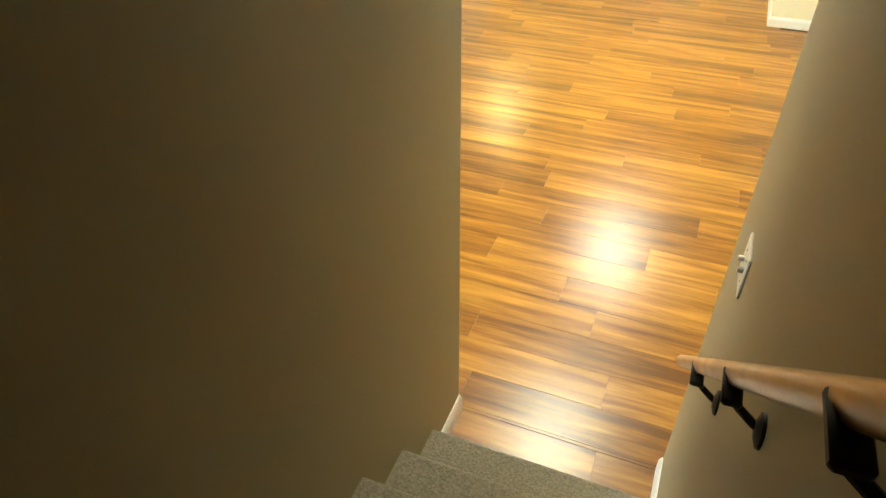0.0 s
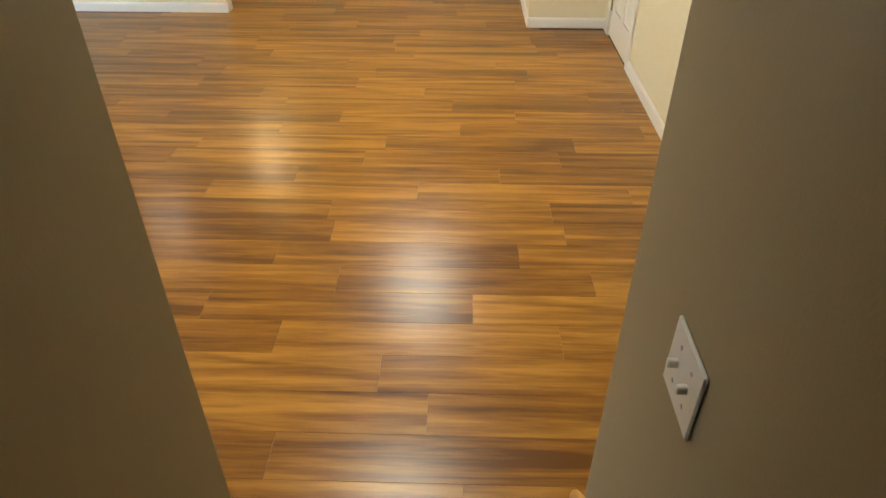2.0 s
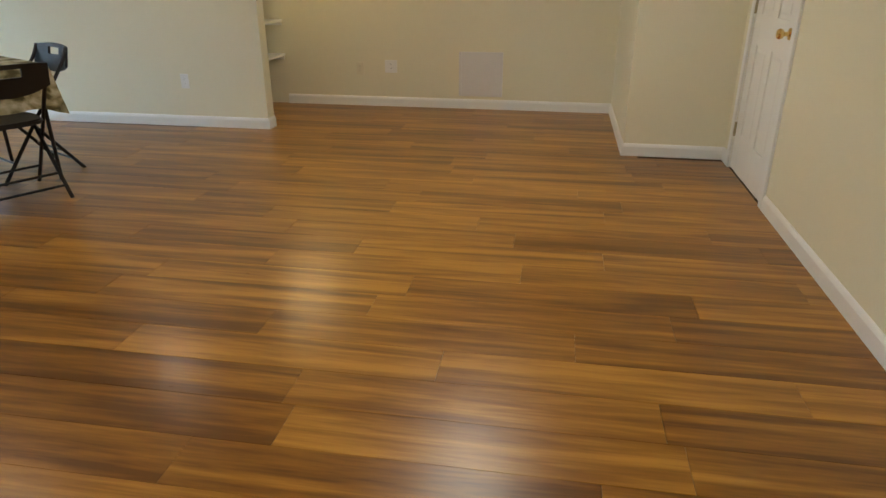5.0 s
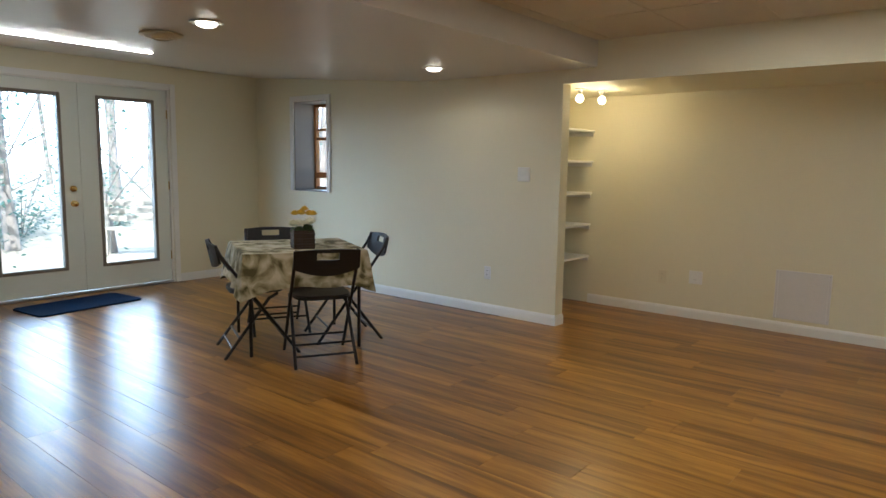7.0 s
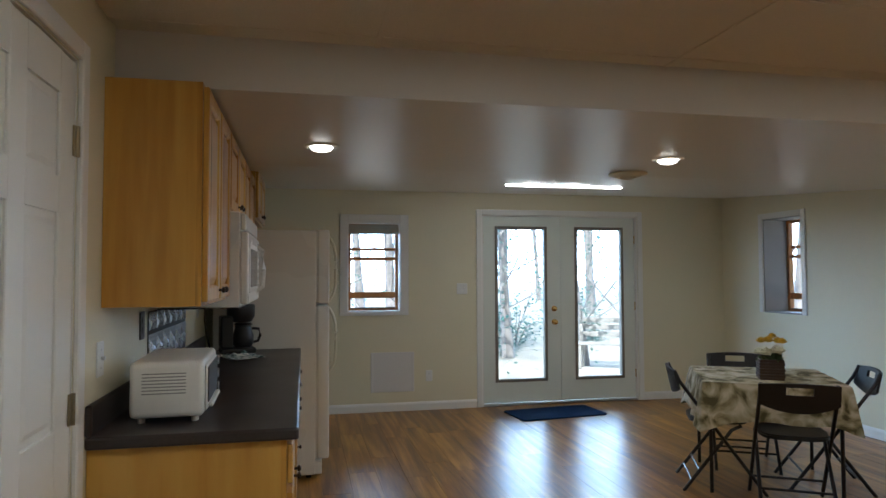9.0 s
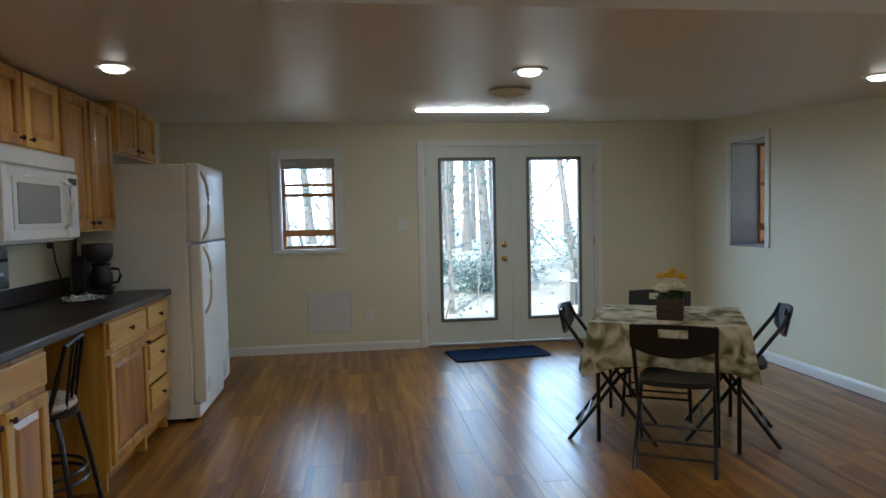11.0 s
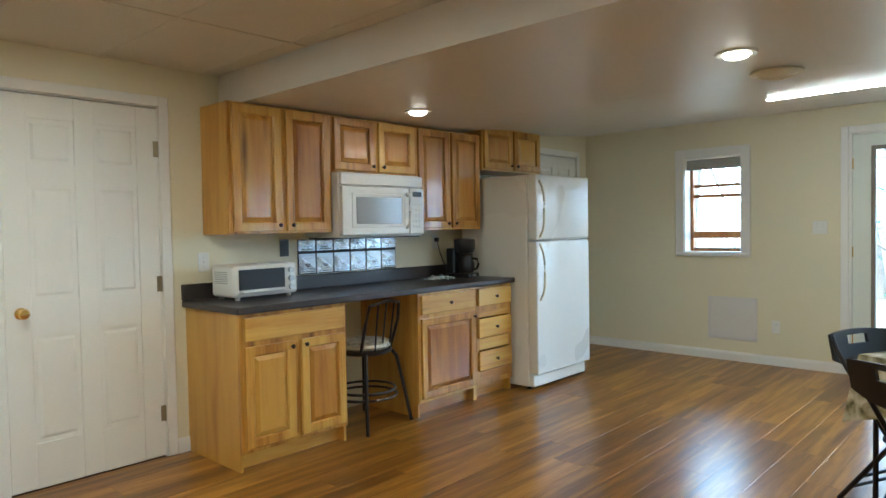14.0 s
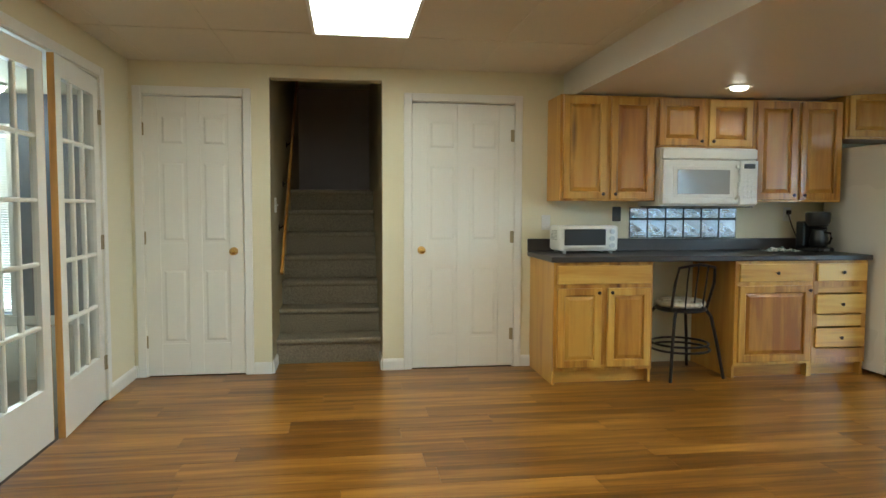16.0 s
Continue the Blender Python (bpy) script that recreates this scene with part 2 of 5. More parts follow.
M = dict(
    # Glow of the ceiling glint strip; its strength also lifts the west wall.
    glintglow=glowing("ceiling_glint_glow", (1.0, 0.96, 0.9), 32.0),
    hinge=material("tarnished_brass", (0.36, 0.30, 0.19), 0.38, 0.8, scale=30, vary=0.2),
    # Even grey-taupe for the north window's lining and sill.
    reveal=material("grey_taupe_reveal", (0.30, 0.28, 0.265), 0.55, scale=4, vary=0.06, bump=0.1, bump_scale=120),
    domeglow=glowing("frosted_lamp_glass", (1.0, 0.93, 0.82), 9.0),
    wall=material("cream_paint", (0.75, 0.70, 0.515), 0.55, scale=3, vary=0.03, bump=0.12, bump_scale=180, fine=0.01),
    # Wall cream darkened: the unlit stairwell's shade is put into this colour.
    stairwall=material("shaded_stair_paint", (0.35, 0.285, 0.165), 0.55, scale=3, vary=0.04, bump=0.12, bump_scale=180, fine=0.01),
    soffit=material("satin_ceiling_paint", (0.66, 0.62, 0.56), 0.34, scale=2, vary=0.04, bump=0.10, bump_scale=9, fine=0.01),
    tile=material("ceiling_tile", (0.68, 0.62, 0.50), 0.85, scale=8, vary=0.05, bump=0.5, bump_scale=120, fine=0.04),
    trim=material("white_trim_paint", (0.80, 0.79, 0.75), 0.35, scale=5, vary=0.03, fine=0.01),
    door=material("white_door_paint", (0.80, 0.79, 0.74), 0.38, scale=5, vary=0.03, bump=0.08, bump_scale=90, stretch=(4, 4, 0.4), fine=0.015),
    steeldoor=material("pale_door_paint", (0.72, 0.76, 0.70), 0.35, scale=4, vary=0.03, fine=0.01),
    lite=material("bronzed_glazing_strip", (0.22, 0.19, 0.15), 0.45, scale=20, vary=0.2),
    brass=material("polished_brass", (0.75, 0.52, 0.20), 0.22, 1.0, scale=30, vary=0.1),
    floor=wood("laminate_oak", (0.125, 0.045, 0.0055), (0.275, 0.114, 0.015), (0.46, 0.220, 0.036), (0.9, 13, 13), 0.29, per_thing=0.14, bump=0.02, coat=0.03, streak=0.65),
    under=material("dark_underlay", (0.05, 0.03, 0.015), 0.8),
    hickory=wood("hickory", (0.36, 0.148, 0.020), (0.58, 0.300, 0.050), (0.69, 0.42, 0.090), (11, 11, 0.9), 0.33, knots=0.9, per_thing=0.30, bump=0.05, coat=0.2, streak=0.7),
    hickory_x=wood("hickory_level", (0.36, 0.148, 0.020), (0.58, 0.300, 0.050), (0.69, 0.42, 0.090), (0.9, 11, 11), 0.33, knots=0.9, per_thing=0.30, bump=0.05, coat=0.2, streak=0.7),
    heartwood=wood("hickory_heartwood", (0.31, 0.108, 0.012), (0.50, 0.225, 0.030), (0.60, 0.325, 0.058), (7, 7, 0.8), 0.33, knots=1.1, knot_size=0.22, per_thing=0.40, bump=0.05, coat=0.2, streak=0.9),
    sapwood=wood("hickory_veneer", (0.47, 0.215, 0.032), (0.59, 0.31, 0.054), (0.65, 0.375, 0.075), (6, 6, 0.5), 0.36, per_thing=0.1, bump=0.04, coat=0.15, streak=0.6),
    rail=wood("stained_rail", (0.30, 0.12, 0.02), (0.45, 0.20, 0.04), (0.55, 0.27, 0.07), (20, 1.5, 8), 0.3, per_thing=0.1, coat=0.2),
    sash=wood("varnished_pine", (0.30, 0.10, 0.02), (0.42, 0.16, 0.04), (0.5, 0.22, 0.06), (10, 10, 2), 0.35, per_thing=0.1),
    post=wood("stained_post", (0.08, 0.028, 0.008), (0.14, 0.052, 0.014), (0.19, 0.075, 0.02), (12, 12, 1.5), 0.6, per_thing=0.1),
    rawedge=wood("bare_pine_edge", (0.42, 0.20, 0.05), (0.55, 0.29, 0.08), (0.62, 0.36, 0.12), (14, 14, 1), 0.5, per_thing=0.1),
    counter=material("dark_laminate", (0.042, 0.033, 0.030), 0.36, scale=14, vary=0.10, fine=0.30, bump=0.05, bump_scale=300),
    white=material("white_enamel", (0.82, 0.81, 0.76), 0.28, scale=4, vary=0.02, fine=0.01, bump=0.10, bump_scale=160),
    plastic=material("white_plastic", (0.78, 0.77, 0.73), 0.4, scale=8, vary=0.03),
    ivory=material("aged_ivory_plastic", (0.70, 0.64, 0.46), 0.4, scale=8, vary=0.08),
    grey=material("pale_grey_window", (0.33, 0.33, 0.32), 0.16, scale=8, vary=0.05),
    black=material("black_plastic", (0.012, 0.011, 0.011), 0.35, scale=10, vary=0.2),
    chairblack=material("black_resin", (0.007, 0.006, 0.007), 0.46, scale=10, vary=0.2, bump=0.2, bump_scale=200),
    tube=material("dark_painted_tube", (0.018, 0.014, 0.014), 0.3, 0.3, scale=20, vary=0.2),
    iron=material("black_iron", (0.012, 0.009, 0.008), 0.5, 0.4, scale=20, vary=0.2, bump=0.2),
    bronze=material("dark_bronze", (0.05, 0.035, 0.025), 0.4, 0.7, scale=20, vary=0.2),
    steel=material("brushed_steel", (0.55, 0.55, 0.55), 0.3, 0.9, scale=20, vary=0.1),
    tin=material("pressed_tin", (0.45, 0.47, 0.50), 0.28, 0.85, scale=20, vary=0.2, fine=0.1, bump=0.15, bump_scale=60),
    mauve=material("grey_mauve_paint", (0.40, 0.34, 0.335), 0.55, scale=3, vary=0.04, bump=0.12, bump_scale=180, fine=0.01),
    carpet=material("beige_grey_carpet", (0.23, 0.20, 0.15), 0.95, scale=13, vary=0.12, fine=0.75, bump=1.0, bump_scale=110, spec=0.05),
    mat=material("navy_mat", (0.010, 0.028, 0.075), 0.95, scale=20, vary=0.15, fine=0.3, bump=0.8, bump_scale=300, spec=0.05),
    cloth=patterned("leaf_printed_cloth", (0.10, 0.085, 0.038), (0.30, 0.26, 0.145), (0.56, 0.50, 0.36), 8),
    towel=patterned("checked_towel", (0.02, 0.05, 0.05), (0.22, 0.30, 0.30), (0.74, 0.75, 0.73), 34),
    cushion=patterned("pale_cushion", (0.40, 0.32, 0.22), (0.62, 0.55, 0.42), (0.7, 0.64, 0.52), 18),
    wicker=material("dark_wicker", (0.055, 0.032, 0.02), 0.7, scale=30, vary=0.3, fine=0.3, bump=0.9, bump_scale=70, stretch=(1, 1, 4)),
    petal=material("cream_petal", (0.80, 0.76, 0.55), 0.7, scale=30, vary=0.1),
    yellow=material("yellow_petal", (0.75, 0.45, 0.03), 0.7, scale=30, vary=0.2),
    leaf=material("green_leaf", (0.07, 0.11, 0.03), 0.6, scale=30, vary=0.3),
    panel=material("white_access_panel", (0.70, 0.68, 0.655), 0.45, scale=4, vary=0.03),
    bluewall=material("slate_blue_paint", (0.10, 0.125, 0.17), 0.6, scale=3, vary=0.05, bump=0.1, bump_scale=150),
    raised=material("raised_blind", (0.42, 0.39, 0.33), 0.6, scale=8, vary=0.1),
    slat=material("pale_blind", (0.72, 0.73, 0.72), 0.5, scale=8, vary=0.04),
    bark=material("grey_bark", (0.28, 0.255, 0.24), 0.9, scale=10, vary=0.3, fine=0.25, bump=1.0, bump_scale=30, stretch=(1, 1, 0.25)),
    foliage=leafy("forest_leaves", (0.085, 0.14, 0.115)),
    litter=material("leaf_litter", (0.42, 0.37, 0.29), 0.95, scale=4, vary=0.35, fine=0.3, bump=0.8, bump_scale=20),
    stone=material("weathered_grey_wood", (0.34, 0.32, 0.29), 0.8, scale=10, vary=0.2, fine=0.1, bump=0.3),
    clear=glass("window_glass", (0.97, 0.98, 0.98)),
    diffuser=glowing("lamp_diffuser", (1.0, 0.95, 0.84), 3.2),
    bulb=glowing("lamp_bulb", (1.0, 0.90, 0.74), 3.0),
    warmbulb=glowing("warm_bulb", (1.0, 0.80, 0.50), 5.0),
    # Emission stands in for bright outdoors and lights the room through the doors.
    outdoor_glow=glowing("backdrop_glow", (0.46, 0.70, 1.0), 5.6),
    dark=material("dark_recess", (0.03, 0.028, 0.025), 0.7),
    cordmat=material("brown_cord", (0.04, 0.025, 0.015), 0.5),
)


# ---------------------------------------------------------------- mesh helpers
def box(bm, x0, x1, y0, y1, z0, z1, bevel=0.0, segs=1):
    r = bmesh.ops.create_cube(bm, size=1)
    for v in r["verts"]:
        v.co = Vector(((x0 + x1) / 2 + v.co.x * (x1 - x0), (y0 + y1) / 2 + v.co.y * (y1 - y0), (z0 + z1) / 2 + v.co.z * (z1 - z0)))
    if bevel:
        es = list({e for v in r["verts"] for e in v.link_edges})
        bmesh.ops.bevel(bm, geom=es, offset=bevel, segments=segs, affect="EDGES", profile=0.5)
    return r["verts"]


def rod(bm, a, b, r, n=8, r2=None):
    a, b = Vector(a), Vector(b)
    d = b - a
    m = Matrix.Translation((a + b) / 2) @ d.to_track_quat("Z", "Y").to_matrix().to_4x4()
    bmesh.ops.create_cone(bm, cap_ends=True, segments=n, radius1=r, radius2=r if r2 is None else r2, depth=d.length, matrix=m)


def tube(bm, pts, r, n=8):
    """A bent tube through the points."""
    rings, pts = [], [Vector(p) for p in pts]
    for i, p in enumerate(pts):
        d = (pts[min(i + 1, len(pts) - 1)] - pts[max(i - 1, 0)]).normalized()
        q = d.to_track_quat("Z", "Y")
        rings.append([bm.verts.new(p + q @ Vector((r * math.cos(2 * math.pi * k / n), r * math.sin(2 * math.pi * k / n), 0))) for k in range(n)])
    for u, v in zip(rings, rings[1:]):
        for k in range(n):
            bm.faces.new((u[k], u[(k + 1) % n], v[(k + 1) % n], v[k]))
    bm.faces.new(rings[0][::-1]); bm.faces.new(rings[-1])


def lathe(bm, prof, n=20, m=Matrix()):
    """Turns a profile of (radius, height) about z."""
    rings = [[bm.verts.new(m @ Vector((r * math.cos(2 * math.pi * k / n), r * math.sin(2 * math.pi * k / n), z))) for k in range(n)] for r, z in prof]
    for u, v in zip(rings, rings[1:]):
        for k in range(n):
            bm.faces.new((u[k], u[(k + 1) % n], v[(k + 1) % n], v[k]))
    bm.faces.new(rings[0][::-1]); bm.faces.new(rings[-1])


def outline(bm, pts, thick, m=Matrix()):
    """A flat shape in x and y, made thick along z."""
    lo = [bm.verts.new(m @ Vector((x, y, 0))) for x, y in pts]
    hi = [bm.verts.new(m @ Vector((x, y, thick))) for x, y in pts]
    bm.faces.new(lo[::-1]); bm.faces.new(hi)
    for i in range(len(pts)):
        j = (i + 1) % len(pts)
        bm.faces.new((lo[i], lo[j], hi[j], hi[i]))


def mesh_of(name, bm, mat, smooth=False):
    bmesh.ops.recalc_face_normals(bm, faces=bm.faces)
    me = bpy.data.meshes.new(name)
    bm.to_mesh(me); bm.free()
    me.materials.append(mat)
    if smooth:
        me.shade_smooth()
        me.set_sharp_from_angle(angle=radians(40))
    return me


def part(name, bm, mat, parent=None, label="", smooth=False):
    ob = new(name, mesh_of(name, bm, mat, smooth))
    ob.parent = parent
    return tagged(ob, label) if label else ob


def pbox(name, mat, parent, x0, x1, y0, y1, z0, z1, bevel=0.003, label="", segs=1):
    bm = bmesh.new()
    box(bm, x0, x1, y0, y1, z0, z1, bevel, segs)
    return part(name, bm, mat, parent, label)


def thing(name, m, label, category, group="", kind=""):
    ob = new(name)
    ob.matrix_world = m
    return tagged(ob, label, category, group, kind)


def setting(name, bm, mat, label="", smooth=False):
    ob = part(name, bm, mat, None, label, smooth)
    return tagged(ob, kind="structure")


def wall(name, axis, p0, p1, a0, a1, z0, z1, holes=(), mat=None, label=""):
    """A wall between the planes p0 and p1, with openings (from, to, bottom, top) cut right through."""
    cuts = sorted({a0, a1, *(v for h in holes for v in h[:2])})
    bm = bmesh.new()
    for u, v in zip(cuts, cuts[1:]):
        gaps = sorted((h[2], h[3]) for h in holes if h[0] <= u + 1e-6 and h[1] >= v - 1e-6)
        at = z0
        for g0, g1 in gaps + [(z1, z1)]:
            if g0 > at + 1e-6:
                box(bm, *((p0, p1, u, v) if axis == "x" else (u, v, p0, p1)), at, g0)
            at = max(at, g1)
    bmesh.ops.remove_doubles(bm, verts=bm.verts, dist=1e-5)
    return setting(name, bm, mat or M["wall"], label or "cream painted plaster wall")


# ---------------------------------------------------------------- large structure
# South wall with the stair opening and three doors
STAIR_L, STAIR_R = -0.383, 0.442
D1, D2, D3 = (0.632, 1.330), (-1.402, -0.604), (-5.96, -5.16)
wall("wall_south", "y", -0.12, 0, W - 0.3, E + 0.12, 0, 2.4, [(STAIR_L, STAIR_R, 0, 2.19), (*D1, 0, 2.045), (*D2, 0, 2.045), (*D3, 0, 2.045)])
# West wall with window and garden doors
WIN_W, FD = (1.109, 1.655, 1.028, 1.958), (2.536, 4.359)
wall("wall_west", "x", W - 0.22, W, 0, N, 0, 2.45, [WIN_W, (*FD, 0, 2.055)])
WIN_N = (-5.474, -4.917, 1.002, 1.985)
wall("wall_north", "y", N, N + 0.36, W - 0.22, AL - 0.55, 0, 2.45, [WIN_N])
wall("wall_north_end", "y", N, N + 0.12, AL - 0.55, AL, 0, 2.45)
# Alcove
NICHE = -2.331
wall("wall_alcove_back", "y", A, A + 0.12, AL - 0.67, AR + 0.12, 0, 2.45)
wall("wall_alcove_niche", "x", AL - 0.67, AL - 0.55, N + 0.12, A, 0, 2.45)
wall("wall_alcove_side", "x", AR, AR + 0.12, STUB + 0.12, A, 0, 2.45)
wall("wall_stub", "y", STUB, STUB + 0.12, AR, E, 0, 2.45)
# East wall with the inner French doors and a panelled door
FDE, DE = (0.575, 2.085), (4.11, 4.905)
wall("wall_east", "x", E, E + 0.12, 0, STUB + 0.12, 0, 2.45, [(*FDE, 0, 2.055), (*DE, 0, 2.045)])

# Unseen panels added behind the shut doors to stop sky light leaking in.
for a0, a1 in (D1, D2, D3):
    wall("wall_closet_back", "y", -0.20, -0.125, a0 - 0.06, a1 + 0.06, 0, 2.2, (), None, "unseen plain panel blocking outdoor light behind a door")
wall("wall_closet_back", "x", E + 0.125, E + 0.20, DE[0] - 0.06, DE[1] + 0.06, 0, 2.2, (), None, "unseen plain panel blocking outdoor light behind a door")

# Hung ceiling: tiles between thin bars, one mesh
bm = bmesh.new()
GX, GY = [0.08 - 0.59 * k for k in range(-2, 4)], [-0.28, 0.93, 2.15, 3.51, 4.73, 5.9]
TROFFERS = [(-0.51, 0.08, 0.93, 2.15), (-0.51, 0.08, 3.51, 4.73)]
gx = [E] + [x for x in GX if SX < x < E] + [SX - 0.02]
gy = [0.0] + [y for y in GY if 0 < y < N] + [N + 0.02]
for x1, x0 in zip(gx, gx[1:]):
    for y0, y1 in zip(gy, gy[1:]):
        if not any(abs((x0 + x1) / 2 - (a + b) / 2) < 0.1 and abs((y0 + y1) / 2 - (c + d) / 2) < 0.2 for a, b, c, d in TROFFERS):
            box(bm, x0 + 0.004, x1 - 0.004, y0 + 0.004, y1 - 0.004, H + 0.002, H + 0.02)
for x in gx[1:-1]:
    box(bm, x - 0.011, x + 0.011, 0, N, H - 0.002, H + 0.004)
for y in gy[1:-1]:
    box(bm, SX, E, y - 0.011, y + 0.011, H - 0.003, H + 0.003)
setting("ceiling", bm, M["tile"], "beige hung ceiling of large mineral tiles")
bm = bmesh.new(); box(bm, SX - 0.02, E + 0.12, -0.12, N + 0.12, H + 0.12, H + 0.2)
setting("ceiling_deck", bm, M["dark"], "dark deck above the hung ceiling")

# Dropped plaster ceiling over kitchen and dining side, rising slightly to the west
bm = bmesh.new()
prof = [(SX, SZ), (SX, H + 0.1), (W - 0.02, soffit_z(W) + 0.15), (W - 0.02, soffit_z(W)), (BEND - 0.35, soffit_z(BEND - 0.35)), (BEND, SZ + 0.004), (BEND + 0.35, SZ)]
ends = [[bm.verts.new((x, y, z)) for x, z in prof] for y in (0, N)]
bm.faces.new(ends[0]); bm.faces.new(ends[1][::-1])
for i in range(len(prof)):
    j = (i + 1) % len(prof)
    bm.faces.new((ends[0][i], ends[0][j], ends[1][j], ends[1][i]))
setting("ceiling_dropped", bm, M["soffit"], "satin painted dropped plaster ceiling")
bm = bmesh.new()
box(bm, AL, AR + 0.12, N + 0.001, A, ACZ, H + 0.1)
box(bm, AL - 0.55, AL, N + 0.12, A, ACZ, H + 0.1)
setting("ceiling_alcove", bm, M["wall"], "low cream ceiling and beam over the alcove")
bm = bmesh.new(); box(bm, AR, E + 0.12, STUB, A, 2.45, 2.5)
setting("ceiling_stub", bm, M["wall"])

# Baseboards: a moulded strip on each clear run of wall
def baseboard(ax, p, out, a0, a1):
    bm = bmesh.new()
    prof = [(0, 0), (0.014, 0), (0.014, 0.066), (0.009, 0.080), (0.004, 0.088), (0, 0.088)]
    rings = []
    for a in (a0, a1):
        rings.append([bm.verts.new((p + out * d, a, z) if ax == "x" else (a, p + out * d, z)) for d, z in prof])
    for i in range(len(prof)):
        j = (i + 1) % len(prof)
        bm.faces.new((rings[0][i], rings[0][j], rings[1][j], rings[1][i]))
    bm.faces.new(rings[0]); bm.faces.new(rings[1][::-1])
    setting("baseboard", bm, M["trim"], "white moulded wooden baseboard")


C = 0.062
for args in (("y", 0, 1, STAIR_R, D1[0] - C), ("y", 0, 1, D1[1] + C, E), ("y", 0, 1, D2[1] + C, STAIR_L), ("y", 0, 1, -1.56, D2[0] - C),
             ("y", 0, 1, -5.1, -4.82), ("y", 0, 1, W, D3[0] - C), ("x", W, 1, 0, FD[0] - C), ("x", W, 1, FD[1] + C, N), ("y", N, -1, W, AL),
             ("x", AL, 1, N - 0.014, N + 0.12), ("y", A, -1, NICHE, AR), ("x", AR, -1, STUB - 0.014, A), ("y", STUB, -1, AR, E), ("x", E, -1, DE[1] + C, STUB),
             ("x", E, -1, FDE[1] + C, DE[0] - C), ("x", E, -1, 0, FDE[0] - C), ("x", STAIR_L + 0.003, 1, -0.32, 0), ("x", STAIR_R - 0.003, -1, -0.32, 0)):
    baseboard(*args)


# Door and window casings: mitred look, three strips each
def casing(ax, p, out, a0, a1, z0, z1, wide=0.06, sill=False):
    bm = bmesh.new()
    def strip(u0, u1, w0, w1):
        q = sorted((p, p + out * 0.017))
        box(bm, *((q[0], q[1], u0, u1) if ax == "x" else (u0, u1, q[0], q[1])), w0, w1, 0.004)
    strip(a0 - wide, a0, z0, z1 + wide); strip(a1, a1 + wide, z0, z1 + wide); strip(a0, a1, z1, z1 + wide)
    if sill:
        strip(a0 - wide, a1 + wide, z0 - 0.035, z0)
    setting("trim", bm, M["trim"], "white painted wooden casing")


casing("y", 0, 1, *D1, 0, 2.045); casing("y", 0, 1, *D2, 0, 2.045); casing("y", 0, 1, *D3, 0, 2.045)
casing("x", W, 1, *FD, 0, 2.055); casing("x", E, -1, *FDE, 0, 2.055); casing("x", E, -1, *DE, 0, 2.045)
casing("x", W, 1, *WIN_W, wide=0.085, sill=True); casing("y", N, -1, *WIN_N, wide=0.06)


# ---------------------------------------------------------------- doors
def hinge(parent, x, z, y=0.004):
    bm = bmesh.new()
    box(bm, x - 0.004, x + 0.022, y - 0.002, y + 0.003, z - 0.045, z + 0.045)
    rod(bm, (x, y + 0.006, z - 0.046), (x, y + 0.006, z + 0.046), 0.006, 8)
    part("hinge", bm, M["hinge"], parent, "small dull brass hinge")


def knob(parent, x, z, y0=0.0, mat="brass"):
    bm = bmesh.new()
    m = Matrix.Translation((x, y0, z)) @ Matrix.Rotation(radians(-90), 4, "X")
    lathe(bm, [(0.030, 0), (0.030, 0.006), (0.012, 0.010), (0.011, 0.03), (0.024, 0.038), (0.028, 0.052), (0.022, 0.064), (0.006, 0.068)], 16, m)
    part("knob", bm, M[mat], parent, "round brass door knob", True)


def six_panel(name, width, height, m, knob_x, hinge_x, label):
    """A moulded six-panel door whose front is at y = 0 and faces +y; x runs from 0 to width."""
    d = thing(name, m, label, "door", kind="structure")
    st, mid = 0.115 * width / 0.76, 0.10
    cols = [(st, width / 2 - mid / 2), (width / 2 + mid / 2, width - st)]
    rows = [(0.24, 0.80), (0.98, 1.58), (1.68, height - 0.12)]
    bm = bmesh.new()
    box(bm, 0, width, -0.036, -0.010, 0.008, height)
    xs = [0, cols[0][0], cols[0][1], cols[1][0], cols[1][1], width]
    for a in (0, 2, 4):
        box(bm, xs[a], xs[a + 1], -0.011, 0, 0.008, height, 0.003)
    zs = [0.008, *(v for r in rows for v in r), height]
    for k in (0, 2, 4, 6):
        for c in cols:
            box(bm, c[0], c[1], -0.011, -0.0004, zs[k], zs[k + 1])
    part("leaf", bm, M["door"], d)
    for c in cols:
        for r in rows:
            bm = bmesh.new()
            v = box(bm, c[0] + 0.018, c[1] - 0.018, -0.0112, -0.003, r[0] + 0.018, r[1] - 0.018)
            for q in v:
                if q.co.y > -0.005:
                    q.co.x += 0.018 if q.co.x < (c[0] + c[1]) / 2 else -0.018
                    q.co.z += 0.018 if q.co.z < (r[0] + r[1]) / 2 else -0.018
            part("door_panel", bm, M["door"], d)
    knob(d, knob_x, 0.92)
    for z in (0.26, 1.02, 1.80):
        hinge(d, hinge_x, z)
    return d


six_panel("door_1", D1[1] - D1[0] - 0.01, 2.035, pose(D1[0] + 0.005, -0.004, 0), 0.07, D1[1] - D1[0] - 0.012, "closed white six-panel door with brass knob")
six_panel("door_2", D2[1] - D2[0] - 0.01, 2.035, pose(D2[0] + 0.005, -0.004, 0), D2[1] - D2[0] - 0.08, 0.002, "closed white six-panel door beside the kitchen cabinets")
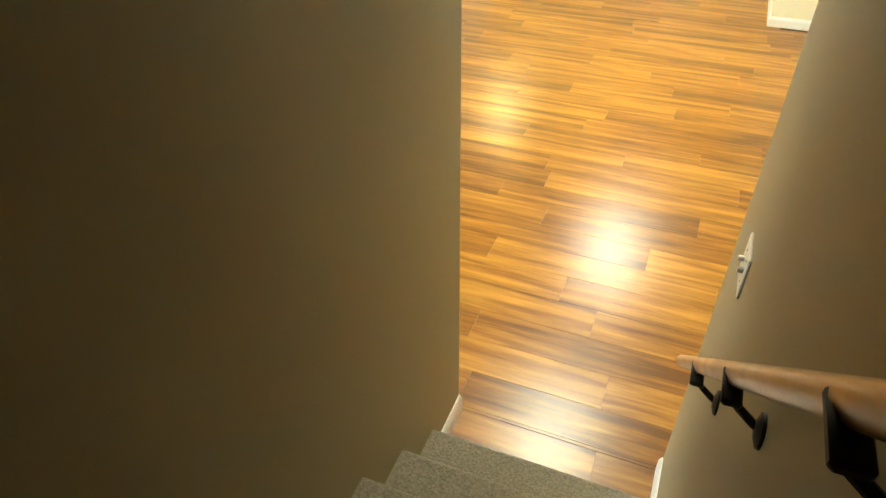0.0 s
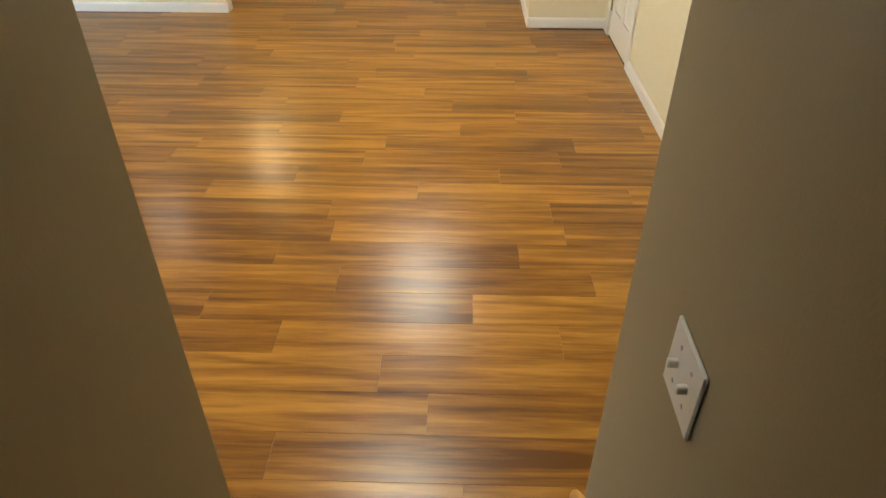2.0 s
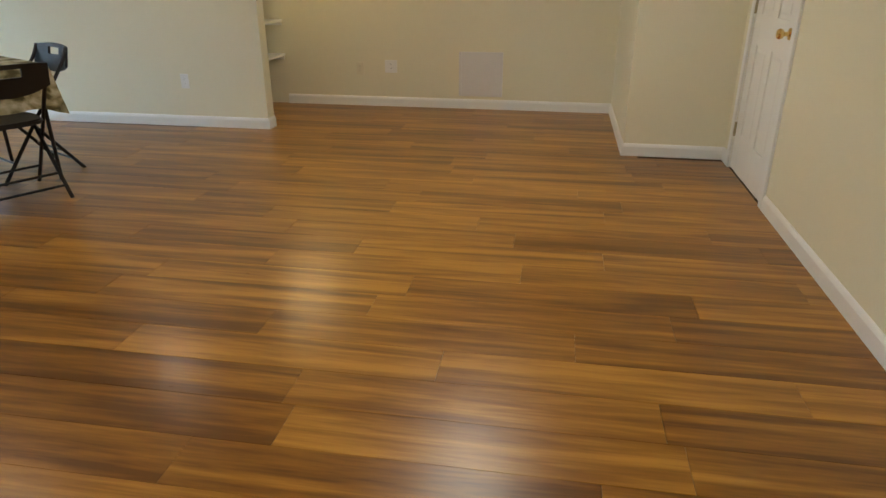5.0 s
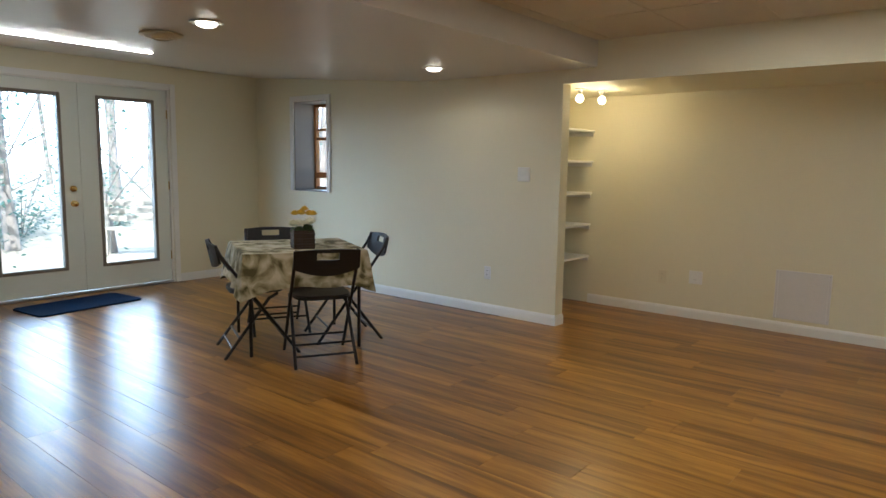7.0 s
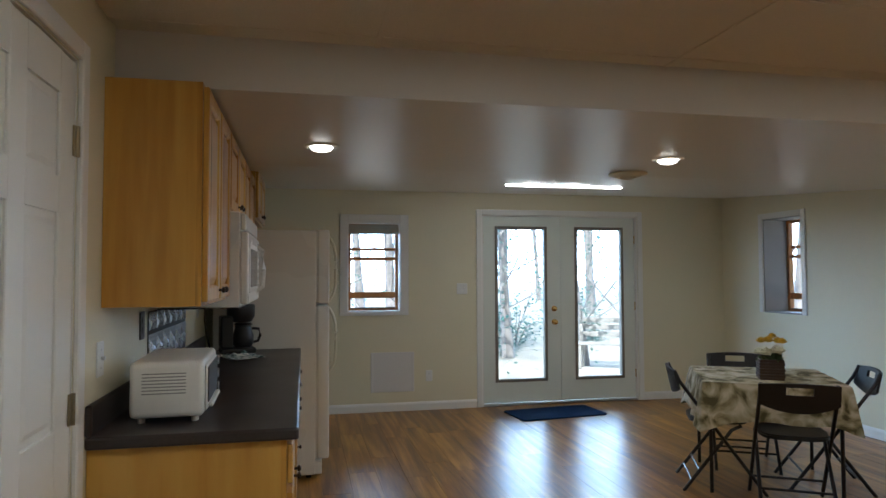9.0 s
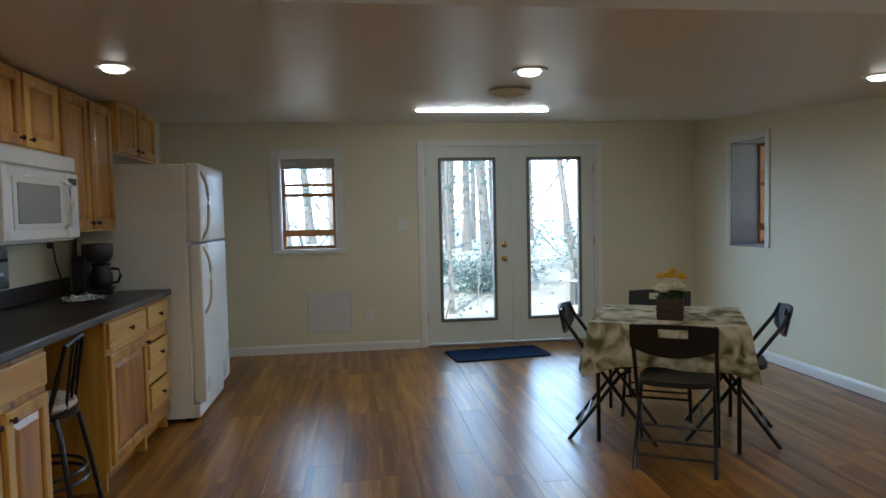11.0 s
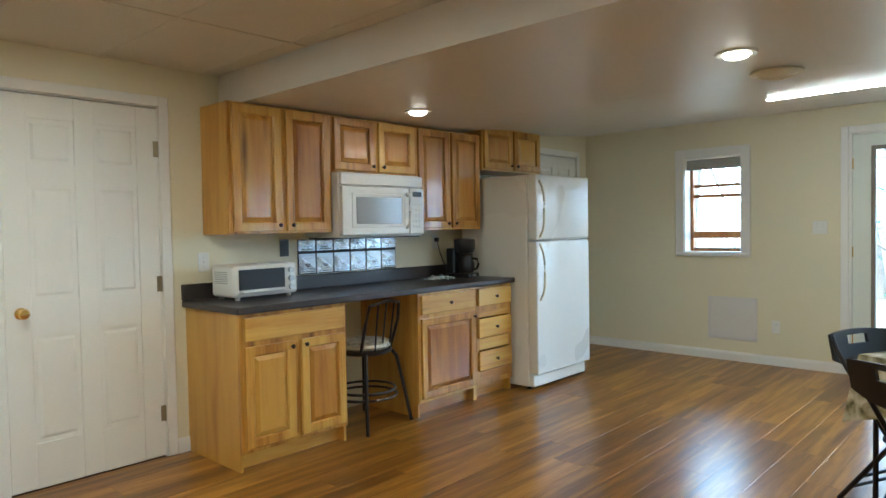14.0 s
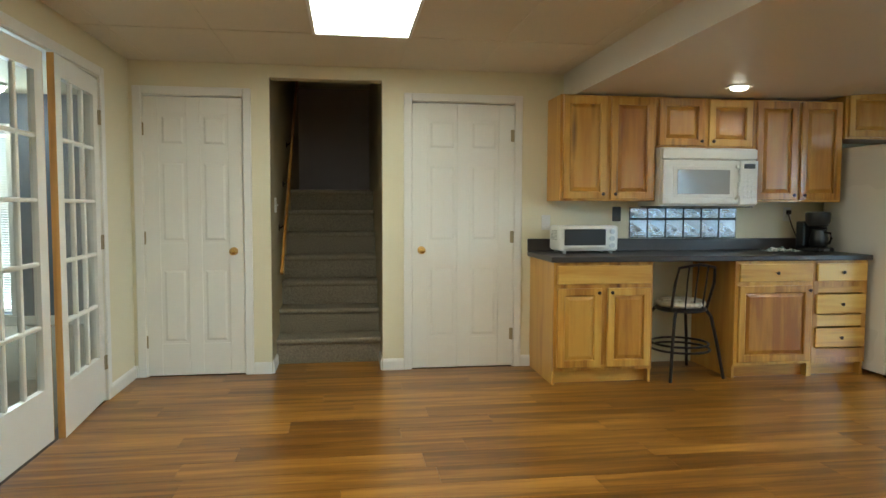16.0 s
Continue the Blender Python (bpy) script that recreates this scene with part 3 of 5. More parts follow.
six_panel("door_3", D3[1] - D3[0] - 0.01, 2.035, pose(D3[0] + 0.005, -0.004, 0), D3[1] - D3[0] - 0.08, 0.002, "closed white door behind the refrigerator")
six_panel("door_4", DE[1] - DE[0] - 0.01, 2.035, pose(E + 0.004, DE[0] + 0.005, 0, 0, 0, 90), 0.075, DE[1] - DE[0] - 0.012, "closed white six-panel door in the east wall")
for nm, (a0, a1), ax in (("door_jamb", D1, "y"), ("door_jamb", D2, "y"), ("door_jamb", D3, "y"), ("door_jamb", DE, "x"), ("door_jamb", FDE, "x")):
    bm = bmesh.new()
    p0, p1, top = (-0.12, -0.001, 2.045) if ax == "y" else (E + 0.001, E + 0.12, 2.045 if (a0, a1) == DE else 2.055)
    for u0, u1, w0, w1 in ((a0, a0 + 0.004, 0, top), (a1 - 0.004, a1, 0, top), (a0 + 0.004, a1 - 0.004, top - 0.004, top)):
        box(bm, *((u0, u1, p0, p1) if ax == "y" else (p0, p1, u0, u1)), w0, w1)
    setting(nm, bm, M["trim"], "white painted door jamb")


def garden_leaf(name, y0, y1, g0, g1, knob_y, hinge_y):
    """One leaf of the outer double door, with a single tall pane."""
    d = thing(name, pose(0, 0, 0), "white outer door leaf with tall glass pane", "door", kind="structure")
    x0, x1 = W - 0.075, W - 0.030
    bm = bmesh.new()
    for a, b, c, e in ((y0, g0, 0.03, 2.045), (g1, y1, 0.03, 2.045), (g0, g1, 0.03, 0.27), (g0, g1, 1.917, 2.045)):
        box(bm, x0, x1, a, b, c, e)
    part("leaf", bm, M["steeldoor"], d)
    bm = bmesh.new()
    for a, b, c, e in ((g0 - 0.022, g0 + 0.012, 0.248, 1.939), (g1 - 0.012, g1 + 0.022, 0.248, 1.939), (g0 + 0.012, g1 - 0.012, 0.248, 0.282), (g0 + 0.012, g1 - 0.012, 1.905, 1.939)):
        box(bm, x0 - 0.006, x1 + 0.010, a, b, c, e, 0.005)
    part("glazing_frame", bm, M["lite"], d, "bronzed moulded glazing strip")
    bm = bmesh.new(); box(bm, W - 0.056, W - 0.050, g0, g1, 0.27, 1.917)
    part("pane", bm, M["clear"], d).visible_shadow = False
    if knob_y:
        for z, s in ((0.89, 1.0), (1.035, 0.6)):
            bm = bmesh.new()
            m = Matrix.Translation((x1, knob_y, z)) @ Matrix.Rotation(radians(90), 4, "Y")
            lathe(bm, [(0.030, 0), (0.030, 0.006), (0.012, 0.010), (0.011, 0.03 * s), (0.024 * s + 0.006, 0.04 * s), (0.026, 0.055 * s), (0.012, 0.064 * s)], 16, m)
            part("knob" if s == 1 else "deadbolt", bm, M["brass"], d, "", True)
    for z in (0.3, 1.05, 1.8):
        bm = bmesh.new()
        rod(bm, (x1 + 0.005, hinge_y, z - 0.045), (x1 + 0.005, hinge_y, z + 0.045), 0.008, 8)
        part("hinge", bm, M["brass"], d)
    return d


MEET = 3.448
garden_leaf("door_5", FD[0] + 0.022, MEET - 0.002, 2.715, 3.268, 3.367, FD[0] + 0.02)
leaf = garden_leaf("door_6", MEET + 0.002, FD[1] - 0.022, 3.636, 4.180, None, FD[1] - 0.02)
# Unseen outer strip, added to stop daylight leaking between the leaves.
pbox("astragal", M["steeldoor"], leaf, W - 0.083, W - 0.0755, MEET - 0.022, MEET + 0.022, 0.03, 2.045, 0.002)
bm = bmesh.new()
box(bm, W - 0.22, W - 0.002, FD[0], FD[0] + 0.02, 0, 2.055); box(bm, W - 0.22, W - 0.002, FD[1] - 0.02, FD[1], 0, 2.055); box(bm, W - 0.22, W - 0.002, FD[0] + 0.02, FD[1] - 0.02, 2.047, 2.055)
setting("door_frame", bm, M["trim"], "white frame of the double garden doors")
bm = bmesh.new(); box(bm, W - 0.24, W + 0.01, FD[0] + 0.02, FD[1] - 0.02, 0, 0.026, 0.006)
setting("door_threshold", bm, M["steel"], "aluminium door threshold")


def french_leaf(name, width, m, label):
    """An inner door leaf of three by five panes; x runs from the hinge at 0, the front faces +y."""
    d = thing(name, m, label, "door", kind="structure")
    st, z0, z1, top = 0.095, 0.30, 1.925, 2.035
    g0, g1 = st, width - st
    bm = bmesh.new()
    for a, b, c, e in ((0.0, g0, 0.012, top), (g1, width - 0.004, 0.012, top), (g0, g1, 0.012, z0), (g0, g1, z1, top)):
        box(bm, a, b, -0.035, 0, c, e)
    part("leaf_frame", bm, M["door"], d)
    bm = bmesh.new(); box(bm, width - 0.004, width, -0.035, 0, 0.012, top)
    part("leaf_edge", bm, M["rawedge"], d, "bare orange pine door edge")
    cw, rh = (g1 - g0) / 3, (z1 - z0) / 5
    for k in (1, 2):
        pbox("muntin", M["door"], d, g0 + k * cw - 0.011, g0 + k * cw + 0.011, -0.031, -0.004, z0, z1, 0.005)
    for k in range(1, 5):
        pbox("muntin", M["door"], d, g0, g1, -0.032, -0.003, z0 + k * rh - 0.011, z0 + k * rh + 0.011, 0.005)
    pm = None
    for i in range(3):
        for k in range(5):
            if pm is None:
                b2 = bmesh.new(); box(b2, 0, cw - 0.02, -0.002, 0.002, 0, rh - 0.02)
                pm = mesh_of("pane", b2, M["clear"])
            o = new("pane", pm); o.parent = d; o.location = (g0 + i * cw + 0.01, -0.018, z0 + k * rh + 0.01); o.visible_shadow = False
    for z in (0.25, 1.02, 1.80):
        hinge(d, -0.004, z)
    return d


LEAF = (FDE[1] - FDE[0]) / 2 - 0.008
# The leaf near the alcove is shut; the one near the stairs stands slightly ajar into the room.
french_leaf("door_7", LEAF, Matrix.Translation((E + 0.004, FDE[1] - 0.005, 0)) @ Matrix.Rotation(radians(90), 4, "Z") @ Matrix.Diagonal((-1, 1, 1, 1)), "closed white French door leaf with fifteen panes")
french_leaf("door_8", LEAF, Matrix.Translation((E + 0.004, FDE[0] + 0.005, 0)) @ Matrix.Rotation(radians(90 + 4), 4, "Z"), "white French door leaf standing slightly ajar")


# ---------------------------------------------------------------- windows
def sash_window(name, ax, a0, a1, z0, z1, p, out, depth, blind, lining, label):
    """A double-hung wooden window set deep in its reveal. out points into the room."""
    w = thing(name, pose(0, 0, 0), label, "window", kind="structure")
    def bx(nm, mat, u0, u1, d0, d1, w0, w1, bev=0.003, label=""):
        q = sorted((p - out * d0, p - out * d1))
        return pbox(nm, M[mat], w, *((q[0], q[1], u0, u1) if ax == "x" else (u0, u1, q[0], q[1])), w0, w1, bev, label)
    for nm, u0, u1, w0, w1 in (("reveal", a0, a0 + 0.008, z0, z1), ("reveal", a1 - 0.008, a1, z0, z1), ("reveal", a0 + 0.008, a1 - 0.008, z1 - 0.008, z1)):
        bx(nm, lining, u0, u1, 0.001, depth + 0.02, w0, w1, 0)
    bx("window_sill", lining, a0 + 0.008, a1 - 0.008, 0.001, depth + 0.02, z0, z0 + 0.012, 0)
    f = 0.03
    zm = z0 + (z1 - z0) * 0.60
    for u0, u1, w0, w1 in ((a0 + 0.008, a0 + 0.008 + f, z0 + 0.012, z1 - 0.008), (a1 - 0.008 - f, a1 - 0.008, z0 + 0.012, z1 - 0.008), (a0 + 0.038, a1 - 0.038, z0 + 0.012, z0 + 0.03), (a0 + 0.038, a1 - 0.038, z1 - 0.04, z1 - 0.008)):
        bx("window_frame", "sash", u0, u1, depth - 0.02, depth + 0.035, w0, w1)
    zl = z0 + 0.14
    for w0, w1, d in ((zl, zl + 0.065, depth), (zm - 0.02, zm + 0.015, depth), (zm + 0.085, zm + 0.115, depth + 0.018)):
        bx("sash_rail", "sash", a0 + 0.038, a1 - 0.038, d - 0.012, d + 0.012, w0, w1)
    bx("pane", "clear", a0 + 0.038, a1 - 0.038, depth + 0.003, depth + 0.006, zl + 0.06, zm, 0).visible_shadow = False
    bx("pane", "clear", a0 + 0.038, a1 - 0.038, depth + 0.02, depth + 0.023, zm, z1 - 0.03, 0).visible_shadow = False
    bx("screen_bar", "dark", a0 + 0.038, a1 - 0.038, depth - 0.01, depth + 0.01, z0 + 0.028, z0 + 0.042)
    if blind:
        for k in range(6):
            bx("blind_slat", "raised", a0 + 0.012, a1 - 0.012, 0.03, 0.075, z1 - 0.034 - 0.0165 * k, z1 - 0.020 - 0.0165 * k, 0.002)
    return w


sash_window("window_1", "x", *WIN_W, W, 1, 0.15, True, "trim", "small double-hung wooden window in a deep white reveal")
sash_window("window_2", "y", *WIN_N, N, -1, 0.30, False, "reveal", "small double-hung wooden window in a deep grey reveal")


# ---------------------------------------------------------------- room behind the French doors
ES = -2.4                                           # its south wall
bm = bmesh.new(); box(bm, E + 0.12, 5.0, ES - 0.12, 3.9, -0.05, 0.0)
setting("floor_east_room", bm, M["carpet"], "grey carpet of the next room")
wall("wall_east_room_far", "x", 4.6, 4.72, ES - 0.12, 3.9, 0, 2.4, (), M["bluewall"], "slate blue painted wall")
wall("wall_east_room_south", "y", ES - 0.12, ES, E + 0.12, 4.6, 0, 2.4, [(3.35, 4.3, 0.12, 2.03)], M["bluewall"], "slate blue painted wall")
wall("wall_east_room_north", "y", 3.78, 3.9, E + 0.12, 4.6, 0, 2.4, (), M["bluewall"], "slate blue painted wall")
wall("wall_east_room_side", "x", E + 0.06, E + 0.12, ES - 0.12, -0.122, 0, 2.4, (), M["bluewall"], "slate blue painted wall")
bm = bmesh.new(); box(bm, E + 0.06, 4.72, ES - 0.12, 3.9, 2.4, 2.45)
setting("ceiling_east_room", bm, M["wall"])
bm = bmesh.new()
box(bm, 4.584, 4.6, ES + 0.02, 3.78, 0, 0.10, 0.004)
box(bm, E + 0.12, 4.58, ES, ES + 0.016, 0, 0.10, 0.004)
setting("baseboard", bm, M["trim"], "white baseboard of the next room")
w3 = thing("window_3", pose(0, 0, 0), "tall window covered with pale horizontal blinds", "window", kind="structure")
for x0, x1, z0, z1 in ((3.29, 3.35, 0.102, 2.09), (4.3, 4.36, 0.102, 2.09), (3.35, 4.3, 2.03, 2.09), (3.35, 4.3, 0.102, 0.12)):
    pbox("window_frame", M["trim"], w3, x0, x1, ES + 0.001, ES + 0.018, z0, z1)
pbox("head_rail", M["slat"], w3, 3.355, 4.295, ES - 0.07, ES - 0.02, 1.985, 2.028)
slat = bmesh.new(); v = box(slat, -0.467, 0.467, -0.013, 0.013, -0.001, 0.001)
sm = mesh_of("blind_slat", slat, M["slat"])
for k in range(70):
    o = new("blind_slat", sm); o.parent = w3; o.location = (3.825, ES - 0.045, 0.135 + 0.0262 * k); o.rotation_euler = (radians(52), 0, 0)
day = new("window_light", bpy.data.lights.new("window_light", "AREA"))
day.data.shape, day.data.size, day.data.size_y, day.data.energy, day.data.color = "RECTANGLE", 0.9, 1.85, 18.0, (0.82, 0.93, 1.0)
day.matrix_world = look((3.825, ES - 0.01, 1.08), (3.825, 2.0, 0.9))
lamp = thing("ceiling_light", pose(3.25, -1.8, 2.4), "lit round frosted glass ceiling lamp", "ceiling lamp")
bm = bmesh.new(); lathe(bm, [(0.0, 0.0), (0.19, 0.0), (0.19, -0.025), (0.17, -0.03)], 28)
part("base", bm, M["trim"], lamp, "", True)
bm = bmesh.new(); lathe(bm, [(0.17, -0.03), (0.16, -0.06), (0.12, -0.085), (0.06, -0.098), (0.0, -0.102)], 28)
part("shade", bm, M["domeglow"], lamp, "glowing frosted glass dome", True)

# ---------------------------------------------------------------- stairs
RISE, GO, Y0, STEPS = 0.203, 0.245, -0.285, 7
# Side walls use the paint with stairwell shade mixed into its colour.
wall("wall_stair_west", "x", STAIR_L - 0.12, STAIR_L + 0.003, -2.9, -0.001, 0, 3.7, (), M["stairwall"], "stairwell wall in paint darkened for shade")
wall("wall_stair_east", "x", STAIR_R - 0.003, STAIR_R + 0.12, -2.9, -0.001, 0, 3.7, (), M["stairwall"], "stairwell wall in paint darkened for shade")
wall("wall_stair_back", "y", -3.02, -2.9, STAIR_L - 0.12, STAIR_R + 0.12, 0, 3.7, (), M["mauve"], "grey mauve painted wall above the landing")
wall("wall_stair_front", "y", -0.12, -0.002, STAIR_L - 0.12, STAIR_R + 0.12, 2.4, 3.7)
bm = bmesh.new(); box(bm, STAIR_L - 0.12, STAIR_R + 0.12, -3.02, 0, 3.7, 3.75)
setting("ceiling_stair", bm, M["wall"])
bm = bmesh.new()
box(bm, STAIR_L, STAIR_R, -2.9, -2.35, 2.62, 2.72)
setting("ceiling_stair_bulkhead", bm, M["wall"], "low painted bulkhead above the landing")
stair = thing("stairs", pose(0, 0, 0), "straight stairs covered in beige grey carpet", "stairs", kind="structure")
for k in range(STEPS):
    y1 = Y0 - GO * k
    bm = bmesh.new()
    prof = [(y1 - 0.01, RISE * k), (y1, RISE * k + 0.02), (y1, RISE * (k + 1) - 0.045)]
    prof += [(y1 + 0.022 * math.sin(a), RISE * (k + 1) - 0.024 - 0.024 * math.cos(a)) for a in [math.pi * j / 8 for j in range(1, 9)]]
    back = y1 - GO - 0.02 if k < STEPS - 1 else -2.899
    prof += [(back, RISE * (k + 1)), (back, RISE * k)]
    rings = [[bm.verts.new((x, y, z)) for y, z in prof] for x in (STAIR_L + 0.001, STAIR_R - 0.001)]
    for i in range(len(prof)):
        j = (i + 1) % len(prof)
        bm.faces.new((rings[0][i], rings[0][j], rings[1][j], rings[1][i]))
    bm.faces.new(rings[0][::-1]); bm.faces.new(rings[1])
    part("step", bm, M["carpet"], stair, "", True)

hr = thing("handrail", pose(0, 0, 0), "varnished wooden handrail on black iron brackets", "handrail")
RX, RA, RB = STAIR_R - 0.062, (-0.13, 0.74), (-2.0, 2.63)
bm = bmesh.new()
sec = [(0.013 * math.cos(a) * (1.0 if math.sin(a) > 0 else 0.8), 0.018 * math.sin(a)) for a in [2 * math.pi * k / 14 for k in range(14)]]
up = Vector((0, RB[0] - RA[0], RB[1] - RA[1])).normalized()
nrm = Vector((0, -up.z, up.y)) * (1 if up.y > 0 else -1)
rings = [[bm.verts.new(Vector((RX + sx, y, z)) + nrm * sz) for sx, sz in sec] for y, z in (RA, RB)]
for i in range(14):
    bm.faces.new((rings[0][i], rings[0][(i + 1) % 14], rings[1][(i + 1) % 14], rings[1][i]))
bm.faces.new(rings[0][::-1]); bm.faces.new(rings[1])
part("rail", bm, M["rail"], hr, "", True)
for f in (0.23, 0.426, 0.624):
    y, z = RA[0] + f * (RB[0] - RA[0]), RA[1] + f * (RB[1] - RA[1])
    bm = bmesh.new()
    tube(bm, [(RX, y, z - 0.022), (RX + 0.002, y + 0.004, z - 0.05), (RX + 0.02, y + 0.02, z - 0.085), (RX + 0.045, y + 0.01, z - 0.10), (STAIR_R - 0.004, y, z - 0.10)], 0.0072, 8)
    box(bm, RX - 0.014, RX + 0.014, y - 0.035, y + 0.035, z - 0.034, z - 0.020, 0.004)
    lathe(bm, [(0.030, 0), (0.028, 0.008), (0.012, 0.014)], 12, Matrix.Translation((STAIR_R, y, z - 0.10)) @ Matrix.Rotation(radians(-90), 4, "Y"))
    part("bracket", bm, M["iron"], hr, "", True)


# ---------------------------------------------------------------- wall plates
def plate(name, ax, p, out, a, z, kind, wide=0.072, mat="plastic", label="white plastic wall plate"):
    """A switch or socket plate; its face looks along out from the plane p."""
    turn = {("y", 1): 0, ("x", -1): 90, ("y", -1): 180, ("x", 1): 270}[(ax, out)]
    m = pose(p, a, z, 0, 0, turn) if ax == "x" else pose(a, p, z, 0, 0, turn)
    t = thing(name, m, label, name.replace("_", " "))
    pbox("cover", M[mat], t, -wide / 2, wide / 2, 0, 0.006, -0.058, 0.058, 0.003)
    if kind == "toggle":
        n = 2 if wide > 0.1 else 1
        for k in range(n):
            x = (k - (n - 1) / 2) * 0.046
            bm = bmesh.new(); box(bm, x - 0.005, x + 0.005, 0.005, 0.020, -0.004, 0.009, 0.002)
            part("toggle", bm, M[mat], t)
            for s in (-0.03, 0.03):
                bm = bmesh.new(); rod(bm, (x, 0.006, s), (x, 0.0072, s), 0.0035, 8)
                part("screw", bm, M["steel"], t)
    elif kind == "socket":
        for s in (-0.02, 0.02):
            bm = bmesh.new()
            rod(bm, (0, 0.0055, s), (0, 0.0085, s), 0.0165, 14)
            part("socket_face", bm, M[mat], t)
            for x in (-0.006, 0.006):
                pbox("slot", M["dark"], t, x - 0.001, x + 0.001, 0.0084, 0.009, s - 0.002, s + 0.006, 0)
    return t


plate("light_switch", "x", STAIR_R - 0.003, -1, -0.293, 1.26, "toggle", 0.117, label="double white toggle switch plate on stair wall")
plate("light_switch", "x", W, 1, 2.317, 1.263, "toggle", 0.117, label="double white toggle switch beside garden doors")
plate("light_switch", "y", 0, 1, -1.66, 1.132, "toggle", label="white toggle switch plate above the counter")
plate("wall_socket", "x", W, 1, 1.957, 0.354, "socket", label="white wall socket above the baseboard")
plate("wall_socket", "y", N, -1, -2.771, 0.37, "socket", label="white wall socket on the cream wall")
plate("wall_socket", "y", A, -1, -1.30, 0.369, "socket", 0.117, label="white double wall socket in the alcove")
plate("wall_socket", "y", A, -1, -1.597, 0.345, "socket", label="cream wall socket in the alcove", mat="ivory")
plate("wall_socket", "y", 0, 1, -2.24, 1.20, "socket", mat="black", label="black wall socket above the counter")
plate("wall_socket", "y", 0, 1, -3.72, 1.20, "socket", label="white wall socket by the coffee maker")
th = thing("thermostat", pose(-2.42, N, 1.25, 0, 0, 180), "small square cream wall thermostat", "thermostat")
pbox("cover", M["plastic"], th, -0.06, 0.06, 0, 0.014, -0.06, 0.06, 0.006)
pbox("dial", M["plastic"], th, -0.04, 0.04, 0.013, 0.017, -0.01, 0.04, 0.002)


def access_panel(m, w, h):
    t = thing("access_panel", m, "flat white square access panel on the wall", "panel")
    pbox("cover", M["panel"], t, -w / 2, w / 2, 0.0, 0.008, -h / 2, h / 2, 0.003)
    for s in (-1, 1):
        pbox("panel_edge", M["panel"], t, s * w / 2 - 0.012, s * w / 2 + 0.012, 0.0, 0.011, -h / 2, h / 2, 0.003)
    for sx in (-1, 1):
        for sz in (-1, 1):
            bm = bmesh.new(); rod(bm, (sx * (w / 2), 0.01, sz * (h / 2 - 0.02)), (sx * (w / 2), 0.0125, sz * (h / 2 - 0.02)), 0.004, 8)
            part("screw", bm, M["steel"], t)


access_panel(pose(W, 1.57, 0.404, 0, 0, 270), 0.43, 0.41)
access_panel(pose(-0.455, A, 0.315, 0, 0, 180), 0.38, 0.40)


# ---------------------------------------------------------------- lamps
def troffer(x0, x1, y0, y1):
    t = thing("ceiling_light", pose((x0 + x1) / 2, (y0 + y1) / 2, H), "glowing rectangular ceiling light panel", "ceiling light", "ceiling light panels")
    a, b = (x1 - x0) / 2, (y1 - y0) / 2
    bm = bmesh.new()
    for q in ((-a, a, -b, -b + 0.02), (-a, a, b - 0.02, b), (-a, -a + 0.02, -b + 0.02, b - 0.02), (a - 0.02, a, -b + 0.02, b - 0.02)):
        box(bm, *q, -0.006, 0.012)
    box(bm, -a, a, -b, b, 0.07, 0.08)
    part("frame", bm, M["trim"], t)
    bm = bmesh.new(); box(bm, -a + 0.02, a - 0.02, -b + 0.02, b - 0.02, -0.002, 0.004)
    part("diffuser", bm, M["diffuser"], t, "glowing milky diffuser")


for q in TROFFERS:
    troffer(*q)


def downlight(x, y, watts):
    z = soffit_z(x)
    t = thing("recessed_light", pose(x, y, z - 0.001), "round recessed ceiling lamp with white ring, lit", "ceiling lamp", "recessed lamps")
    bm = bmesh.new()
    lathe(bm, [(0.062, 0.001), (0.064, -0.006), (0.088, -0.007), (0.094, 0.004)], 28)
    part("ring", bm, M["trim"], t, "", True)
    bm = bmesh.new()
    lathe(bm, [(0.058, -0.002), (0.057, -0.010), (0.050, -0.020), (0.028, -0.027), (0.006, -0.029)], 20)
    part("bulb", bm, M["bulb"], t, "glowing bulb", True)
    s = new("lamp_light", bpy.data.lights.new("recessed_light", "SPOT"))
    s.data.energy, s.data.color, s.data.spot_size, s.data.spot_blend, s.data.shadow_soft_size = watts, (1.0, 0.90, 0.76), radians(166), 0.3, 0.09
    s.location = (x, y, z - 0.05)


for x, y, watts in ((-2.796, 0.747, 0.7), (-2.814, 2.763, 7.5), (-2.885, 4.802, 2.5)):
    downlight(x, y, watts)


def bare_bulb(x, y):
    t = thing("alcove_light", pose(x, y, ACZ), "small ceiling lamp holder with lit bulb", "ceiling lamp", "alcove bulbs")
    bm = bmesh.new(); lathe(bm, [(0.045, 0), (0.045, -0.012), (0.022, -0.02), (0.020, -0.055)], 16)
    part("holder", bm, M["plastic"], t, "", True)
    bm = bmesh.new(); bmesh.ops.create_uvsphere(bm, u_segments=14, v_segments=8, radius=0.034, matrix=Matrix.Translation((0, 0, -0.085)))
    part("bulb", bm, M["warmbulb"], t, "glowing warm bulb", True)
    p = new("lamp_light", bpy.data.lights.new("alcove_light", "POINT"))
    p.data.energy, p.data.color, p.data.shadow_soft_size = 1.25, (1.0, 0.78, 0.45), 0.035
    p.location = (x + 0.02, y, ACZ - 0.14)


bare_bulb(-2.11, 5.79); bare_bulb(-2.02, 6.02)


